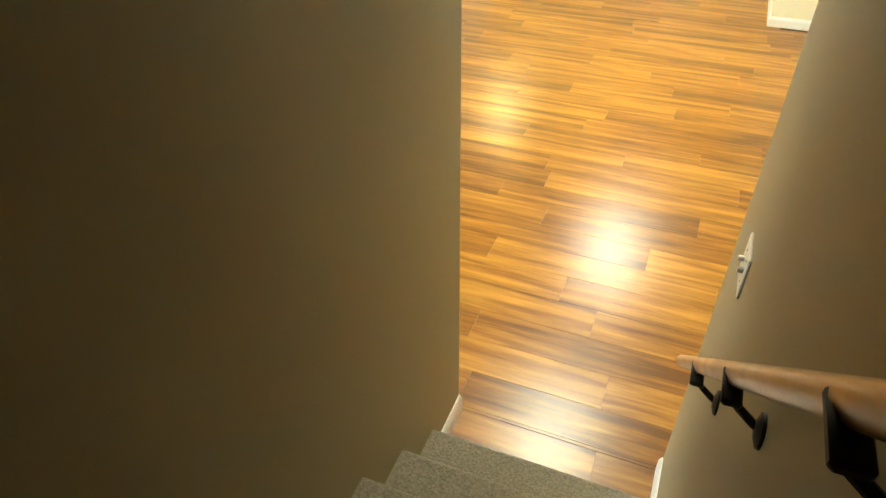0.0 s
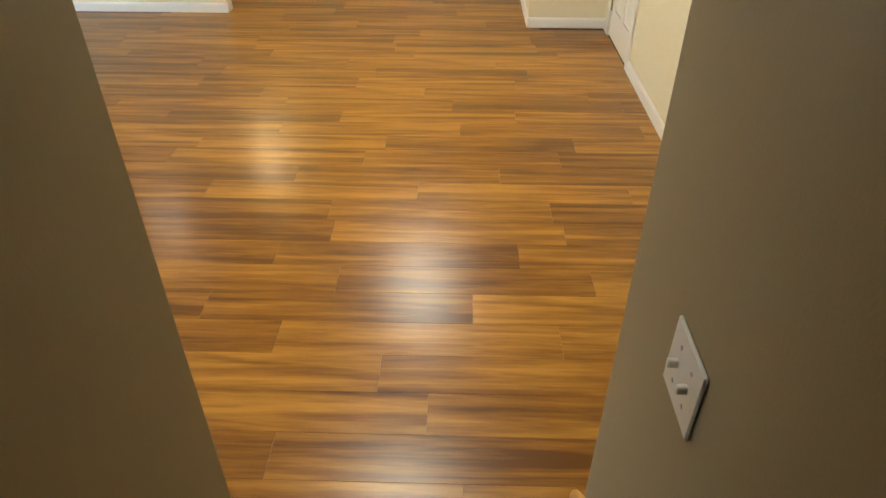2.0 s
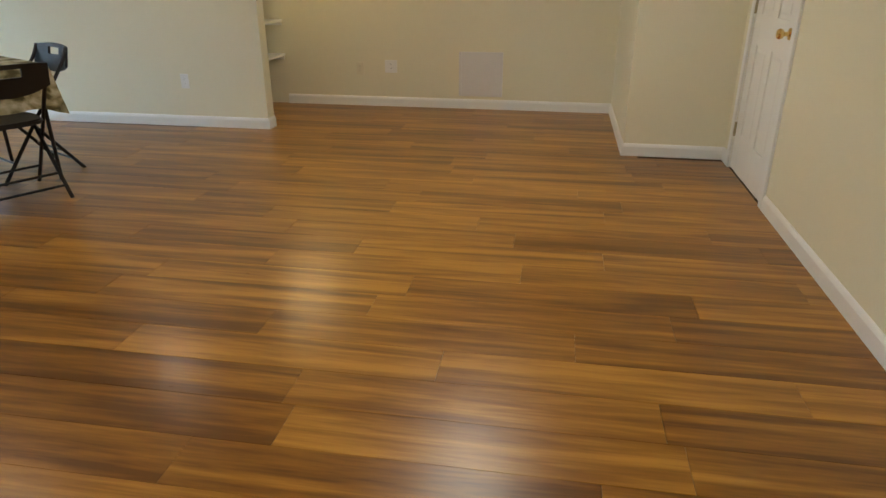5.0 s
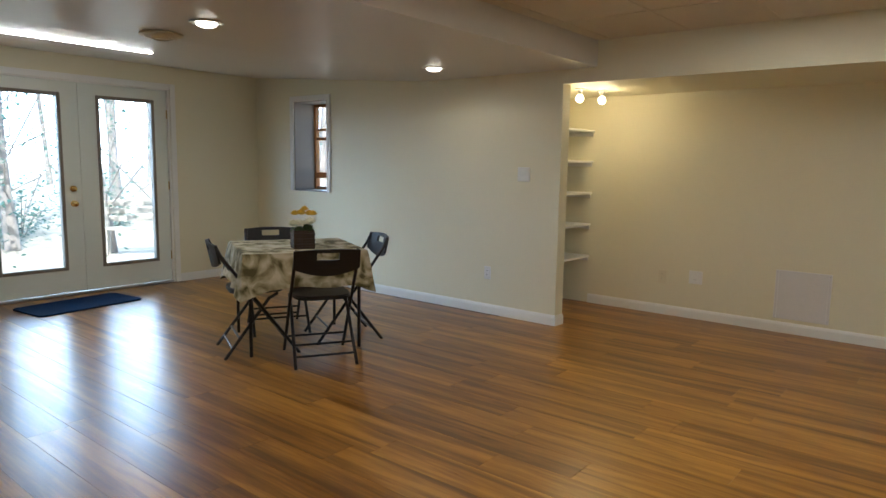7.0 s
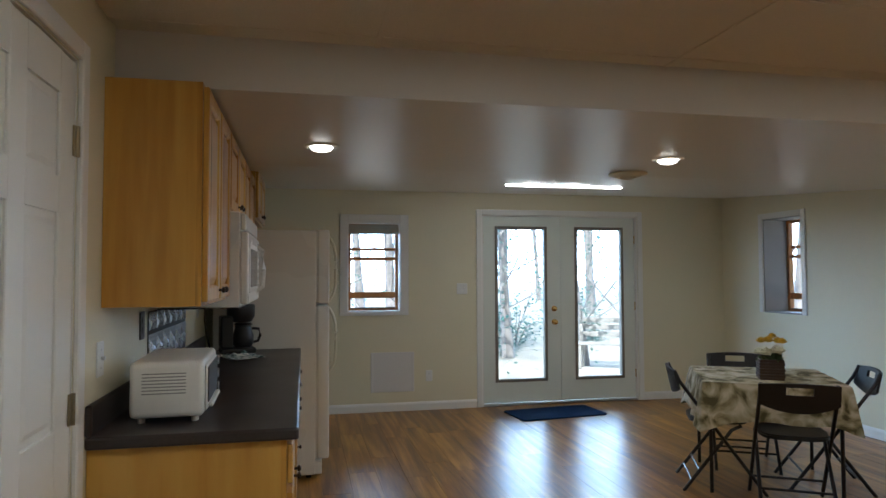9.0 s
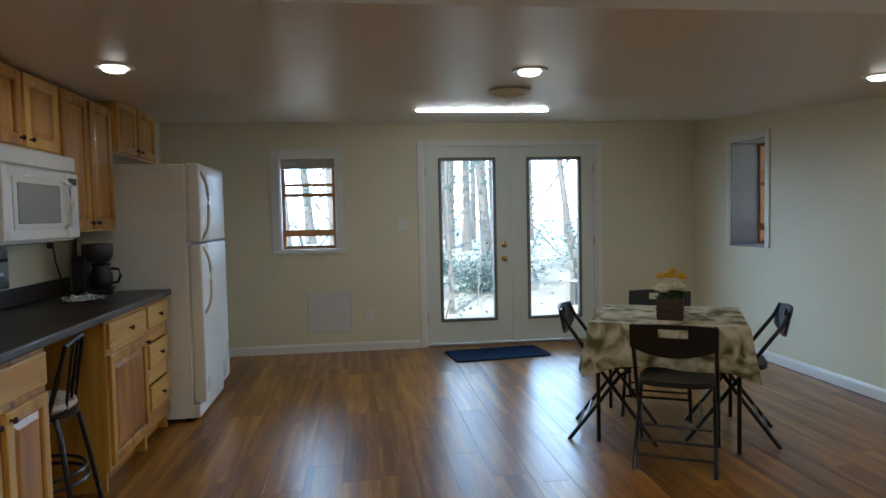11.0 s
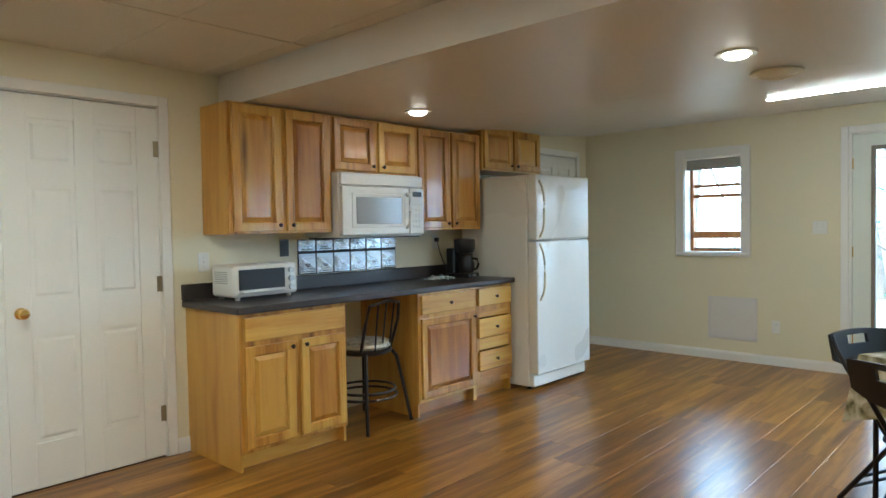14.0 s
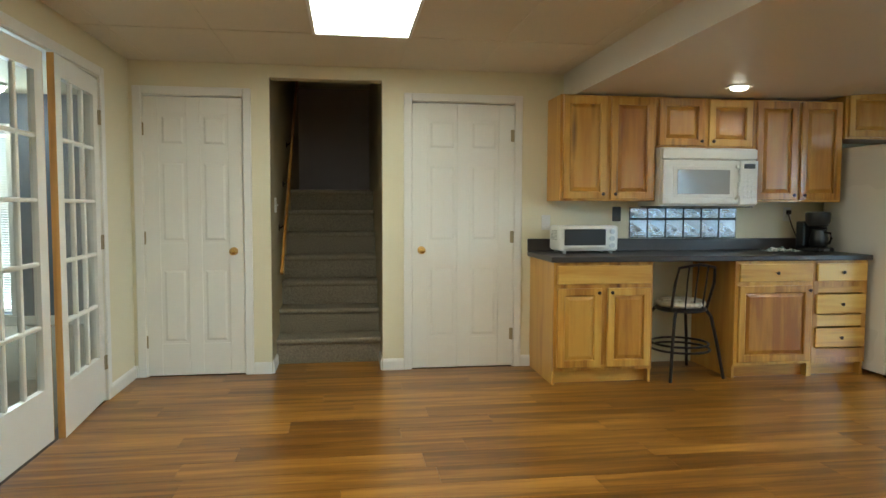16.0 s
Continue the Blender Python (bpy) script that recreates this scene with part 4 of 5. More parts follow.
def round_vent(x, y, z, r, mat, label):
    t = thing("ceiling_vent", pose(x, y, z - 0.002), label, "ceiling vent", "round ceiling vents")
    for k, f in enumerate((1.0, 0.72, 0.46)):
        bm = bmesh.new(); lathe(bm, [(r * f, 0.002), (r * f * 1.02, -0.008 - 0.004 * k), (r * f * 0.80, -0.016 - 0.008 * k), (r * f * 0.76, -0.010 - 0.008 * k)], 28)
        part("vent_ring", bm, M[mat], t, "", True)
    bm = bmesh.new(); lathe(bm, [(r * 0.78, -0.001), (r * 0.77, -0.004)], 24)
    part("vent_throat", bm, M["dark"], t)


round_vent(-3.345, 2.782, soffit_z(-3.345) - 0.004, 0.125, "ivory", "round cream ceiling vent near the lamp")
round_vent(-0.83, 4.24, H, 0.085, "dark", "round dark ceiling vent in the hung ceiling")
round_vent(-0.78, 2.47, H, 0.085, "dark", "round dark ceiling vent in the hung ceiling")
# Glowing strip added where a white glint lies on the ceiling, no known lamp.
sv = thing("strip_light", pose(-4.65, 2.868, soffit_z(-4.65) - 0.002, 0, 4.49, 0), "slim glowing strip standing in for a white ceiling glint", "ceiling lamp")
pbox("housing", M["trim"], sv, -0.020, 0.020, -0.535, 0.535, -0.004, 0.002, 0.001)
pbox("diffuser", M["glintglow"], sv, -0.015, 0.015, -0.525, 0.525, -0.011, -0.004, 0.002, "glowing white face of the strip")

# ---------------------------------------------------------------- alcove shelves
for z in (1.665, 1.377, 1.08, 0.777, 0.468):
    s = thing("wall_shelf", pose(NICHE, (N + 0.12 + A) / 2, z), "cream painted wooden shelf fixed in the niche", "shelf", "niche shelves")
    L = (A - N - 0.12) / 2
    pbox("board", M["trim"], s, -0.275, 0.0, -L, L, -0.019, 0.0, 0.002)
    pbox("cleat", M["trim"], s, -0.27, -0.01, L - 0.018, L, -0.055, -0.019, 0.002)
    pbox("cleat", M["trim"], s, -0.27, -0.01, -L, -L + 0.018, -0.055, -0.019, 0.002)


# ---------------------------------------------------------------- kitchen
def raised_door(parent, x0, x1, z0, z1, y, mat="hickory", knob_at=None):
    """A raised-panel cabinet front lying against the plane y."""
    f = 0.055 if x1 - x0 > 0.2 else 0.045
    bm = bmesh.new()
    def ring(i, yy):
        return [bm.verts.new(q) for q in ((x0 + i, yy, z0 + i), (x1 - i, yy, z0 + i), (x1 - i, yy, z1 - i), (x0 + i, yy, z1 - i))]
    loops = [ring(0, y), ring(0, y + 0.016), ring(0.004, y + 0.019), ring(f - 0.007, y + 0.019), ring(f, y + 0.012), ring(f, y)]
    for u, v in zip(loops, loops[1:] + loops[:1]):
        for k in range(4):
            bm.faces.new((u[k], u[(k + 1) % 4], v[(k + 1) % 4], v[k]))
    d = part("door", bm, M[mat], parent)
    bm = bmesh.new()
    v = box(bm, x0 + f - 0.004, x1 - f + 0.004, y + 0.002, y + 0.016, z0 + f - 0.004, z1 - f + 0.004)
    xc, zc = (x0 + x1) / 2, (z0 + z1) / 2
    for q in v:
        if q.co.y > y + 0.01:
            q.co.x += 0.032 if q.co.x < xc else -0.032
            q.co.z += 0.032 if q.co.z < zc else -0.032
    part("centre_panel", bm, M["heartwood"], d)
    if knob_at:
        cab_knob(d, knob_at[0], y + 0.019, knob_at[1])
    return d


def cab_knob(parent, x, y, z):
    bm = bmesh.new()
    lathe(bm, [(0.005, 0), (0.005, 0.011), (0.012, 0.015), (0.0128, 0.021), (0.008, 0.026), (0.002, 0.027)], 14, Matrix.Translation((x, y, z)) @ Matrix.Rotation(radians(-90), 4, "X"))
    part("handle", bm, M["bronze"], parent, "small dark bronze knob", True)


def drawer(parent, x0, x1, z0, z1, y, has_knob=True):
    bm = bmesh.new(); box(bm, x0, x1, y, y + 0.019, z0, z1, 0.005, 2)
    d = part("drawer_front", bm, M["hickory_x"], parent)
    if has_knob:
        cab_knob(d, (x0 + x1) / 2, y + 0.019, (z0 + z1) / 2)


def base_unit(x0, x1, label):
    c = thing("base_cabinet", pose(0, 0, 0), label, "cabinet", "kitchen base cabinets")
    bm = bmesh.new()
    box(bm, x0, x0 + 0.018, 0.002, 0.588, 0.0, 0.868)
    part("side_panel", bm, M["sapwood"], c)
    pbox("side_panel", M["sapwood"], c, x1 - 0.018, x1, 0.002, 0.588, 0.0, 0.868, 0)
    pbox("back_panel", M["hickory"], c, x0 + 0.018, x1 - 0.018, 0.002, 0.012, 0.0, 0.868, 0)
    pbox("bottom_board", M["hickory"], c, x0 + 0.018, x1 - 0.018, 0.012, 0.588, 0.10, 0.116, 0)
    bm = bmesh.new()
    box(bm, x0, x1, 0.588, 0.606, 0.10, 0.14); box(bm, x0, x1, 0.588, 0.606, 0.835, 0.868); box(bm, x0, x1, 0.588, 0.606, 0.67, 0.72)
    box(bm, x0, x0 + 0.04, 0.588, 0.606, 0.14, 0.67); box(bm, x1 - 0.04, x1, 0.588, 0.606, 0.14, 0.67)
    box(bm, x0, x0 + 0.04, 0.588, 0.606, 0.72, 0.835); box(bm, x1 - 0.04, x1, 0.588, 0.606, 0.72, 0.835)
    part("face_frame", bm, M["hickory"], c)
    pbox("toe_kick", M["hickory_x"], c, x0 + 0.018, x1 - 0.018, 0.515, 0.530, 0.0, 0.10, 0)
    return c


FY = 0.607
c = base_unit(-2.268, -1.538, "knotty hickory base cabinet with two doors")
drawer(c, -2.248, -1.563, 0.715, 0.845, FY, False)
raised_door(c, -1.883, -1.563, 0.125, 0.685, FY, knob_at=(-1.858, 0.655)); raised_door(c, -2.248, -1.928, 0.125, 0.685, FY, knob_at=(-1.953, 0.655))
pbox("centre_stile", M["hickory"], c, -1.928, -1.883, 0.588, 0.606, 0.14, 0.67, 0)
c = base_unit(-3.52, -2.90, "knotty hickory base cabinet with drawer and door")
drawer(c, -3.50, -2.925, 0.715, 0.845, FY)
raised_door(c, -3.50, -2.925, 0.125, 0.685, FY, knob_at=(-3.475, 0.65))
c = base_unit(-3.962, -3.522, "narrow hickory base cabinet with three drawers")
for z0, z1 in ((0.715, 0.845), (0.47, 0.615), (0.22, 0.365)):
    drawer(c, -3.945, -3.54, z0, z1, FY)
for z0, z1 in ((0.625, 0.67), (0.375, 0.46), (0.14, 0.21)):
    pbox("drawer_rail", M["hickory_x"], c, -3.922, -3.562, 0.588, 0.606, z0, z1, 0)

wt = thing("worktop", pose(0, 0, 0), "dark speckled laminate worktop with upstand", "worktop")
bm = bmesh.new(); box(bm, -3.975, -1.512, 0.002, 0.645, 0.869, 0.908, 0.008, 2)
part("top", bm, M["counter"], wt)
bm = bmesh.new(); box(bm, -3.975, -1.512, 0.002, 0.022, 0.9085, 1.005, 0.004)
part("upstand", bm, M["counter"], wt)


def wall_unit(x0, x1, z0, z1, doors, label, depth=0.315):
    c = thing("wall_cabinet", pose(0, 0, 0), label, "cabinet", "kitchen wall cabinets")
    bm = bmesh.new(); box(bm, x0, x1, 0.002, depth - 0.018, z0, z1)
    part("body", bm, M["sapwood"], c)
    bm = bmesh.new()
    box(bm, x0, x1, depth - 0.018, depth, z0, z0 + 0.03); box(bm, x0, x1, depth - 0.018, depth, z1 - 0.03, z1)
    box(bm, x0, x0 + 0.035, depth - 0.018, depth, z0 + 0.03, z1 - 0.03); box(bm, x1 - 0.035, x1, depth - 0.018, depth, z0 + 0.03, z1 - 0.03)
    xm = (x0 + x1) / 2
    box(bm, xm - 0.03, xm + 0.03, depth - 0.018, depth, z0 + 0.03, z1 - 0.03)
    part("face_frame", bm, M["hickory"], c)
    for k, (a, b) in enumerate(doors):
        inner = b - 0.03 if k else a + 0.03
        raised_door(c, a, b, z0 + 0.015, z1 - 0.012, depth + 0.001, knob_at=(inner, z0 + 0.05))


wall_unit(-2.405, -1.665, 1.30, 2.074, [(-2.018, -1.685), (-2.385, -2.052)], "tall knotty hickory wall cabinet with two doors")
wall_unit(-3.195, -2.407, 1.70, 2.074, [(-2.785, -2.425), (-3.175, -2.82)], "short hickory wall cabinet above the microwave")
wall_unit(-3.945, -3.197, 1.30, 2.074, [(-3.555, -3.215), (-3.925, -3.585)], "tall knotty hickory wall cabinet with two doors")
wall_unit(-4.79, -3.95, 1.79, 2.155, [(-4.355, -3.97), (-4.77, -4.385)], "short hickory wall cabinet above the refrigerator", 0.335)

# Microwave under the short cabinet
mw = thing("microwave", pose(0, 0, 0), "white over-counter microwave hung under a cabinet", "microwave")
bm = bmesh.new(); box(bm, -3.185, -2.415, 0.002, 0.375, 1.262, 1.698, 0.006)
part("body", bm, M["white"], mw)
bm = bmesh.new(); box(bm, -3.03, -2.42, 0.376, 0.41, 1.275, 1.605, 0.008, 2)
d = part("door", bm, M["white"], mw)
bm = bmesh.new(); box(bm, -2.985, -2.50, 0.409, 0.414, 1.325, 1.56, 0.004)
part("window_border", bm, M["plastic"], d)
bm = bmesh.new(); box(bm, -2.95, -2.535, 0.4135, 0.4165, 1.352, 1.533, 0.002)
part("window", bm, M["grey"], d, "grey glass oven window")
bm = bmesh.new(); tube(bm, [(-3.005, 0.405, 1.32), (-3.005, 0.44, 1.345), (-3.005, 0.447, 1.44), (-3.005, 0.44, 1.54), (-3.005, 0.405, 1.565)], 0.012, 8)
part("handle", bm, M["white"], d, "curved white handle", True)
pbox("control_panel", M["white"], mw, -3.18, -3.035, 0.376, 0.41, 1.275, 1.605, 0.006)
pbox("display", M["black"], mw, -3.155, -3.065, 0.41, 0.413, 1.545, 1.58, 0.001, "small dark display")
for i in range(3):
    for k in range(5):
        pbox("button", M["plastic"], mw, -3.15 + 0.032 * i, -3.128 + 0.032 * i, 0.41, 0.4125, 1.32 + 0.04 * k, 1.342 + 0.04 * k, 0.002)
pbox("vent_grille", M["white"], mw, -3.18, -2.42, 0.376, 0.40, 1.613, 1.69, 0.006)
pbox("base_plate", M["black"], mw, -3.17, -2.43, 0.02, 0.37, 1.255, 1.2615, 0.001, "dark underside")

# Refrigerator
fr = thing("refrigerator", Matrix.Diagonal((1, 1, 1.011, 1)), "white top-freezer refrigerator beside the worktop", "refrigerator")
FX0, FX1 = -4.795, -4.0
bm = bmesh.new(); box(bm, FX0, FX1, 0.06, 0.745, 0.03, 1.705, 0.008, 2)
part("body", bm, M["white"], fr)
for nm, z0, z1 in (("freezer_door", 1.195, 1.71), ("door", 0.135, 1.182)):
    bm = bmesh.new(); box(bm, FX0, FX1, 0.755, 0.838, z0, z1, 0.014, 3)
    d = part(nm, bm, M["white"], fr, "", True)
    h0, h1 = (1.215, 1.66) if nm == "freezer_door" else (0.72, 1.165)
    bm = bmesh.new()
    zs = [h0 + (h1 - h0) * k / 8 for k in range(9)]
    pr = [0.0, 0.032, 0.044, 0.046, 0.046, 0.046, 0.042, 0.028, 0.0]
    tube(bm, [(FX1 - 0.045, 0.838 + o, z) for o, z in zip(pr, zs)], 0.010, 8)
    part("handle", bm, M["ivory"], d, "aged ivory bar handle", True)
    pbox("gasket", M["plastic"], d, FX0 + 0.01, FX1 - 0.01, 0.746, 0.755, z0 + 0.01, z1 - 0.01, 0)
pbox("kick_grille", M["white"], fr, FX0 + 0.01, FX1 - 0.01, 0.70, 0.79, 0.03, 0.12, 0.006)
for x in (FX0 + 0.07, FX1 - 0.07):
    for y in (0.12, 0.70):
        bm = bmesh.new(); rod(bm, (x, y, 0), (x, y, 0.031), 0.02, 10)
        part("foot", bm, M["black"], fr)

# Pressed tin splashback
sb = thing("tin_splashback", pose(0, 0, 0), "splashback of embossed pressed tin tiles", "splashback")
pbox("backing", M["dark"], sb, -3.265, -2.345, 0.002, 0.005, 1.008, 1.252, 0)
cw = 0.92 / 6
def tin_tile(w, h):
    bm = bmesh.new()
    box(bm, 0.004, w - 0.004, 0.005, 0.009, 0.004, h - 0.004, 0.002)
    for ins, d in ((0.012, 0.004), (0.030, 0.007)):
        if h > 2.6 * ins:
            v = box(bm, ins, w - ins, 0.0075, 0.0075 + d, ins, h - ins)
            for q in v:
                if q.co.y > 0.009:
                    q.co.x += 0.008 if q.co.x < w / 2 else -0.008
                    q.co.z += 0.008 if q.co.z < h / 2 else -0.008
    bmesh.ops.create_uvsphere(bm, u_segments=10, v_segments=6, radius=min(w, h) * 0.2, matrix=Matrix.Translation((w / 2, 0.010, h / 2)) @ Matrix.Diagonal((1, 0.35, 1, 1)))
    return mesh_of("tin_tile", bm, M["tin"])


big, small = tin_tile(cw - 0.006, 0.145), tin_tile(cw - 0.006, 0.083)
for i in range(6):
    for me, z in ((big, 1.011), (small, 1.166)):
        o = new("tin_tile", me); o.parent = sb; o.location = (-3.265 + i * cw + 0.003, 0, z)

# Toaster oven
to = thing("toaster_oven", pose(-1.895, 0.205, 0.908, 0, 0, 2) @ Matrix.Diagonal((1.07, 0.82, 1, 1)), "white toaster oven with black glass door", "toaster oven")
bm = bmesh.new(); box(bm, -0.215, 0.215, -0.15, 0.14, 0.018, 0.208, 0.022, 3)
part("body", bm, M["plastic"], to, "", True)
bm = bmesh.new(); box(bm, -0.125, 0.195, 0.1395, 0.152, 0.035, 0.19, 0.006)
d = part("door", bm, M["plastic"], to)
pbox("glass", M["black"], d, -0.115, 0.185, 0.152, 0.156, 0.062, 0.182, 0.004, "black glass oven window")
pbox("handle", M["plastic"], d, -0.10, 0.17, 0.152, 0.172, 0.042, 0.056, 0.005)
for k in range(3):
    bm = bmesh.new(); rod(bm, (-0.165, 0.14, 0.06 + 0.052 * k), (-0.165, 0.158, 0.06 + 0.052 * k), 0.018, 14)
    part("dial", bm, M["steel"], to, "small round control dial")
for x in (-0.17, 0.17):
    for y in (-0.11, 0.1):
        bm = bmesh.new(); rod(bm, (x, y, 0.0), (x, y, 0.02), 0.015, 10)
        part("foot", bm, M["plastic"], to)
for k in range(7):
    pbox("vent_slot", M["grey"], to, 0.2135, 0.2155, -0.10, 0.07, 0.10 + 0.011 * k, 0.104 + 0.011 * k, 0)

# Coffee maker
cm = thing("coffee_maker", pose(-3.80, 0.24, 0.908, 0, 0, 12), "black drip coffee maker with glass jug", "coffee maker")
bm = bmesh.new(); box(bm, -0.085, 0.085, -0.11, 0.11, 0, 0.035, 0.012, 2)
part("base", bm, M["black"], cm)
pbox("water_tank", M["black"], cm, -0.085, 0.085, -0.11, -0.035, 0.035, 0.24, 0.012, segs=2)
bm = bmesh.new(); lathe(bm, [(0.07, 0.20), (0.088, 0.235), (0.09, 0.30), (0.085, 0.312), (0.02, 0.318)], 20, Matrix.Translation((0, 0.02, 0)))
part("filter_head", bm, M["black"], cm, "", True)
bm = bmesh.new(); lathe(bm, [(0.055, 0.038), (0.068, 0.06), (0.068, 0.11), (0.05, 0.16), (0.052, 0.175)], 20, Matrix.Translation((0, 0.035, 0)))
j = part("jug", bm, M["black"], cm, "dark glass coffee jug", True)
bm = bmesh.new(); tube(bm, [(0, 0.09, 0.155), (0, 0.135, 0.15), (0, 0.145, 0.11), (0, 0.13, 0.07), (0, 0.10, 0.065)], 0.009, 8)
part("handle", bm, M["black"], j, "", True)
bm = bmesh.new(); lathe(bm, [(0.06, 0.178), (0.05, 0.192), (0.01, 0.198)], 16, Matrix.Translation((0, 0.035, 0)))
part("lid", bm, M["black"], j, "", True)
pbox("label_plate", M["steel"], cm, -0.03, 0.03, 0.108, 0.1115, 0.008, 0.026, 0.001)

cd = thing("power_cord", pose(0, 0, 0), "dark cord hanging from the socket to the worktop", "cord")
bm = bmesh.new(); tube(bm, [(-3.72, 0.012, 1.215), (-3.70, 0.05, 1.20), (-3.73, 0.045, 1.12), (-3.77, 0.05, 1.03), (-3.80, 0.07, 0.94), (-3.80, 0.10, 0.914)], 0.005, 8)
part("cable", bm, M["cordmat"], cd, "", True)
pbox("plug", M["cordmat"], cd, -3.735, -3.705, 0.0085, 0.04, 1.20, 1.235, 0.005)

# Crumpled towel
bm = bmesh.new()
g = bmesh.ops.create_grid(bm, x_segments=26, y_segments=16, size=0.5)
for v in bm.verts:
    x, y = v.co.x, v.co.y
    h = 0.014 + 0.050 * max(0, noise.noise(Vector((x * 5, y * 5, 3)))) + 0.018 * abs(noise.noise(Vector((x * 11, y * 9, 7))))
    v.co = Vector((x * 0.27 * (1 + 0.2 * noise.noise(Vector((y * 4, 0, 1)))), y * 0.20 * (1 + 0.25 * noise.noise(Vector((x * 4, 5, 1)))), h * (1 - 0.9 * max(abs(x), abs(y)) * 1.6) + 0.004))
bmesh.ops.solidify(bm, geom=bm.faces, thickness=0.003)
tw = part("kitchen_towel", bm, M["towel"], None, "", True)
tw.matrix_world = pose(-3.47, 0.29, 0.911, 0, 0, 25)
tagged(tw, "crumpled pale checked kitchen towel on the worktop", "towel")

# Bar stool under the worktop
st = thing("bar_stool", pose(-2.59, 0.40, 0, 0, 0, 8), "dark metal bar stool with pale cushion under worktop", "stool")
for sx in (-1, 1):
    for sy in (-1, 1):
        bm = bmesh.new()
        tube(bm, [(sx * 0.13, sy * 0.13, 0.495), (sx * 0.155, sy * 0.15, 0.45), (sx * 0.19, sy * 0.18, 0.25), (sx * 0.225, sy * 0.215, 0.0)], 0.012, 8)
        part("leg", bm, M["tube"], st, "", True)
for z, r in ((0.20, 0.215), (0.24, 0.205)):
    bm = bmesh.new()
    tube(bm, [(r * math.cos(a), r * math.sin(a), z) for a in [2 * math.pi * k / 24 for k in range(25)]], 0.009, 6)
    part("foot_ring", bm, M["tube"], st, "", True)
bm = bmesh.new(); lathe(bm, [(0.17, 0.485), (0.185, 0.495), (0.185, 0.51), (0.17, 0.52)], 24)
part("seat_base", bm, M["tube"], st, "", True)
bm = bmesh.new(); lathe(bm, [(0.165, 0.52), (0.182, 0.535), (0.178, 0.555), (0.15, 0.57), (0.04, 0.575)], 24)
part("seat", bm, M["cushion"], st, "pale patterned round cushion", True)
bm = bmesh.new()
tube(bm, [(-0.15, 0.10, 0.50), (-0.165, 0.16, 0.70), (-0.15, 0.185, 0.82), (0, 0.21, 0.845), (0.15, 0.185, 0.82), (0.165, 0.16, 0.70), (0.15, 0.10, 0.50)], 0.011, 8)
part("backrest", bm, M["tube"], st, "", True)
for x in (-0.08, 0, 0.08):
    bm = bmesh.new(); tube(bm, [(x * 0.9, 0.155, 0.51), (x, 0.185, 0.72), (x, 0.203, 0.835)], 0.007, 6)
    part("back_bar", bm, M["tube"], st, "", True)

# ---------------------------------------------------------------- dining corner
TC, TA, TZ = (-3.31, 3.745), 63.0, 0.705
tb = thing("folding_table", pose(*TC, 0, 0, 0, TA), "square folding table hidden under a patterned cloth", "table")
pbox("tabletop", M["chairblack"], tb, -0.42, 0.42, -0.393, 0.393, TZ - 0.032, TZ, 0.008)
for sx in (-1, 1):
    for sy in (-1, 1):
        bm = bmesh.new(); rod(bm, (sx * 0.38, sy * 0.355, 0), (sx * 0.38, sy * 0.355, TZ - 0.031), 0.012, 10)
        part("leg", bm, M["tube"], tb)

# Tablecloth: flat top, skirt with soft folds, longer at the corners
bm = bmesh.new()
n, half, deep, drop = 96, 0.427, 0.400, 0.235
def rim(t):
    """A point and its outward way along the table's edge, t from 0 to 4."""
    k, f = int(t) % 4, t - int(t)
    c = [(-1, -1), (1, -1), (1, 1), (-1, 1)]
    a, b = Vector(c[k]), Vector(c[(k + 1) % 4])
    p = a.lerp(b, f)
    o = Vector([(0, -1), (1, 0), (0, 1), (-1, 0)][k])
    e = abs(2 * f - 1)
    w = (o + 0.9 * max(0, e - 0.72) / 0.28 * p.normalized()).normalized() if e > 0.72 else o
    return p, w, e


rings = []
for r in range(9):
    ring = []
    for i in range(n):
        p, o, e = rim(4 * i / n)
        if r == 0:
            q = Vector((p.x * half, p.y * deep, TZ + 0.0045))
        else:
            f = r / 8
            fold = 0.016 * f * math.sin(i * 0.78 + 1.5 * math.sin(i * 0.21)) + 0.010 * f * noise.noise(Vector((i * 0.35, f * 2, 1)))
            out = 0.004 + 0.040 * f + fold + 0.03 * f * max(0, e - 0.8) / 0.2
            z = TZ + 0.0025 - f * (drop + 0.07 * max(0, (e - 0.55) / 0.45) ** 2 + 0.012 * math.sin(i * 0.5))
            q = Vector((p.x * half + o.x * out, p.y * deep + o.y * out, z))
        ring.append(bm.verts.new(q))
    rings.append(ring)
for u, v in zip(rings, rings[1:]):
    for i in range(n):
        bm.faces.new((u[i], u[(i + 1) % n], v[(i + 1) % n], v[i]))
bm.faces.new(rings[0])
bmesh.ops.recalc_face_normals(bm, faces=bm.faces)
bmesh.ops.solidify(bm, geom=bm.faces, thickness=-0.0025)
tc = part("tablecloth", bm, M["cloth"], None, "", True)
tc.matrix_world = pose(*TC, 0, 0, 0, TA)
tagged(tc, "beige and olive leaf-patterned tablecloth hanging over the table", "tablecloth")


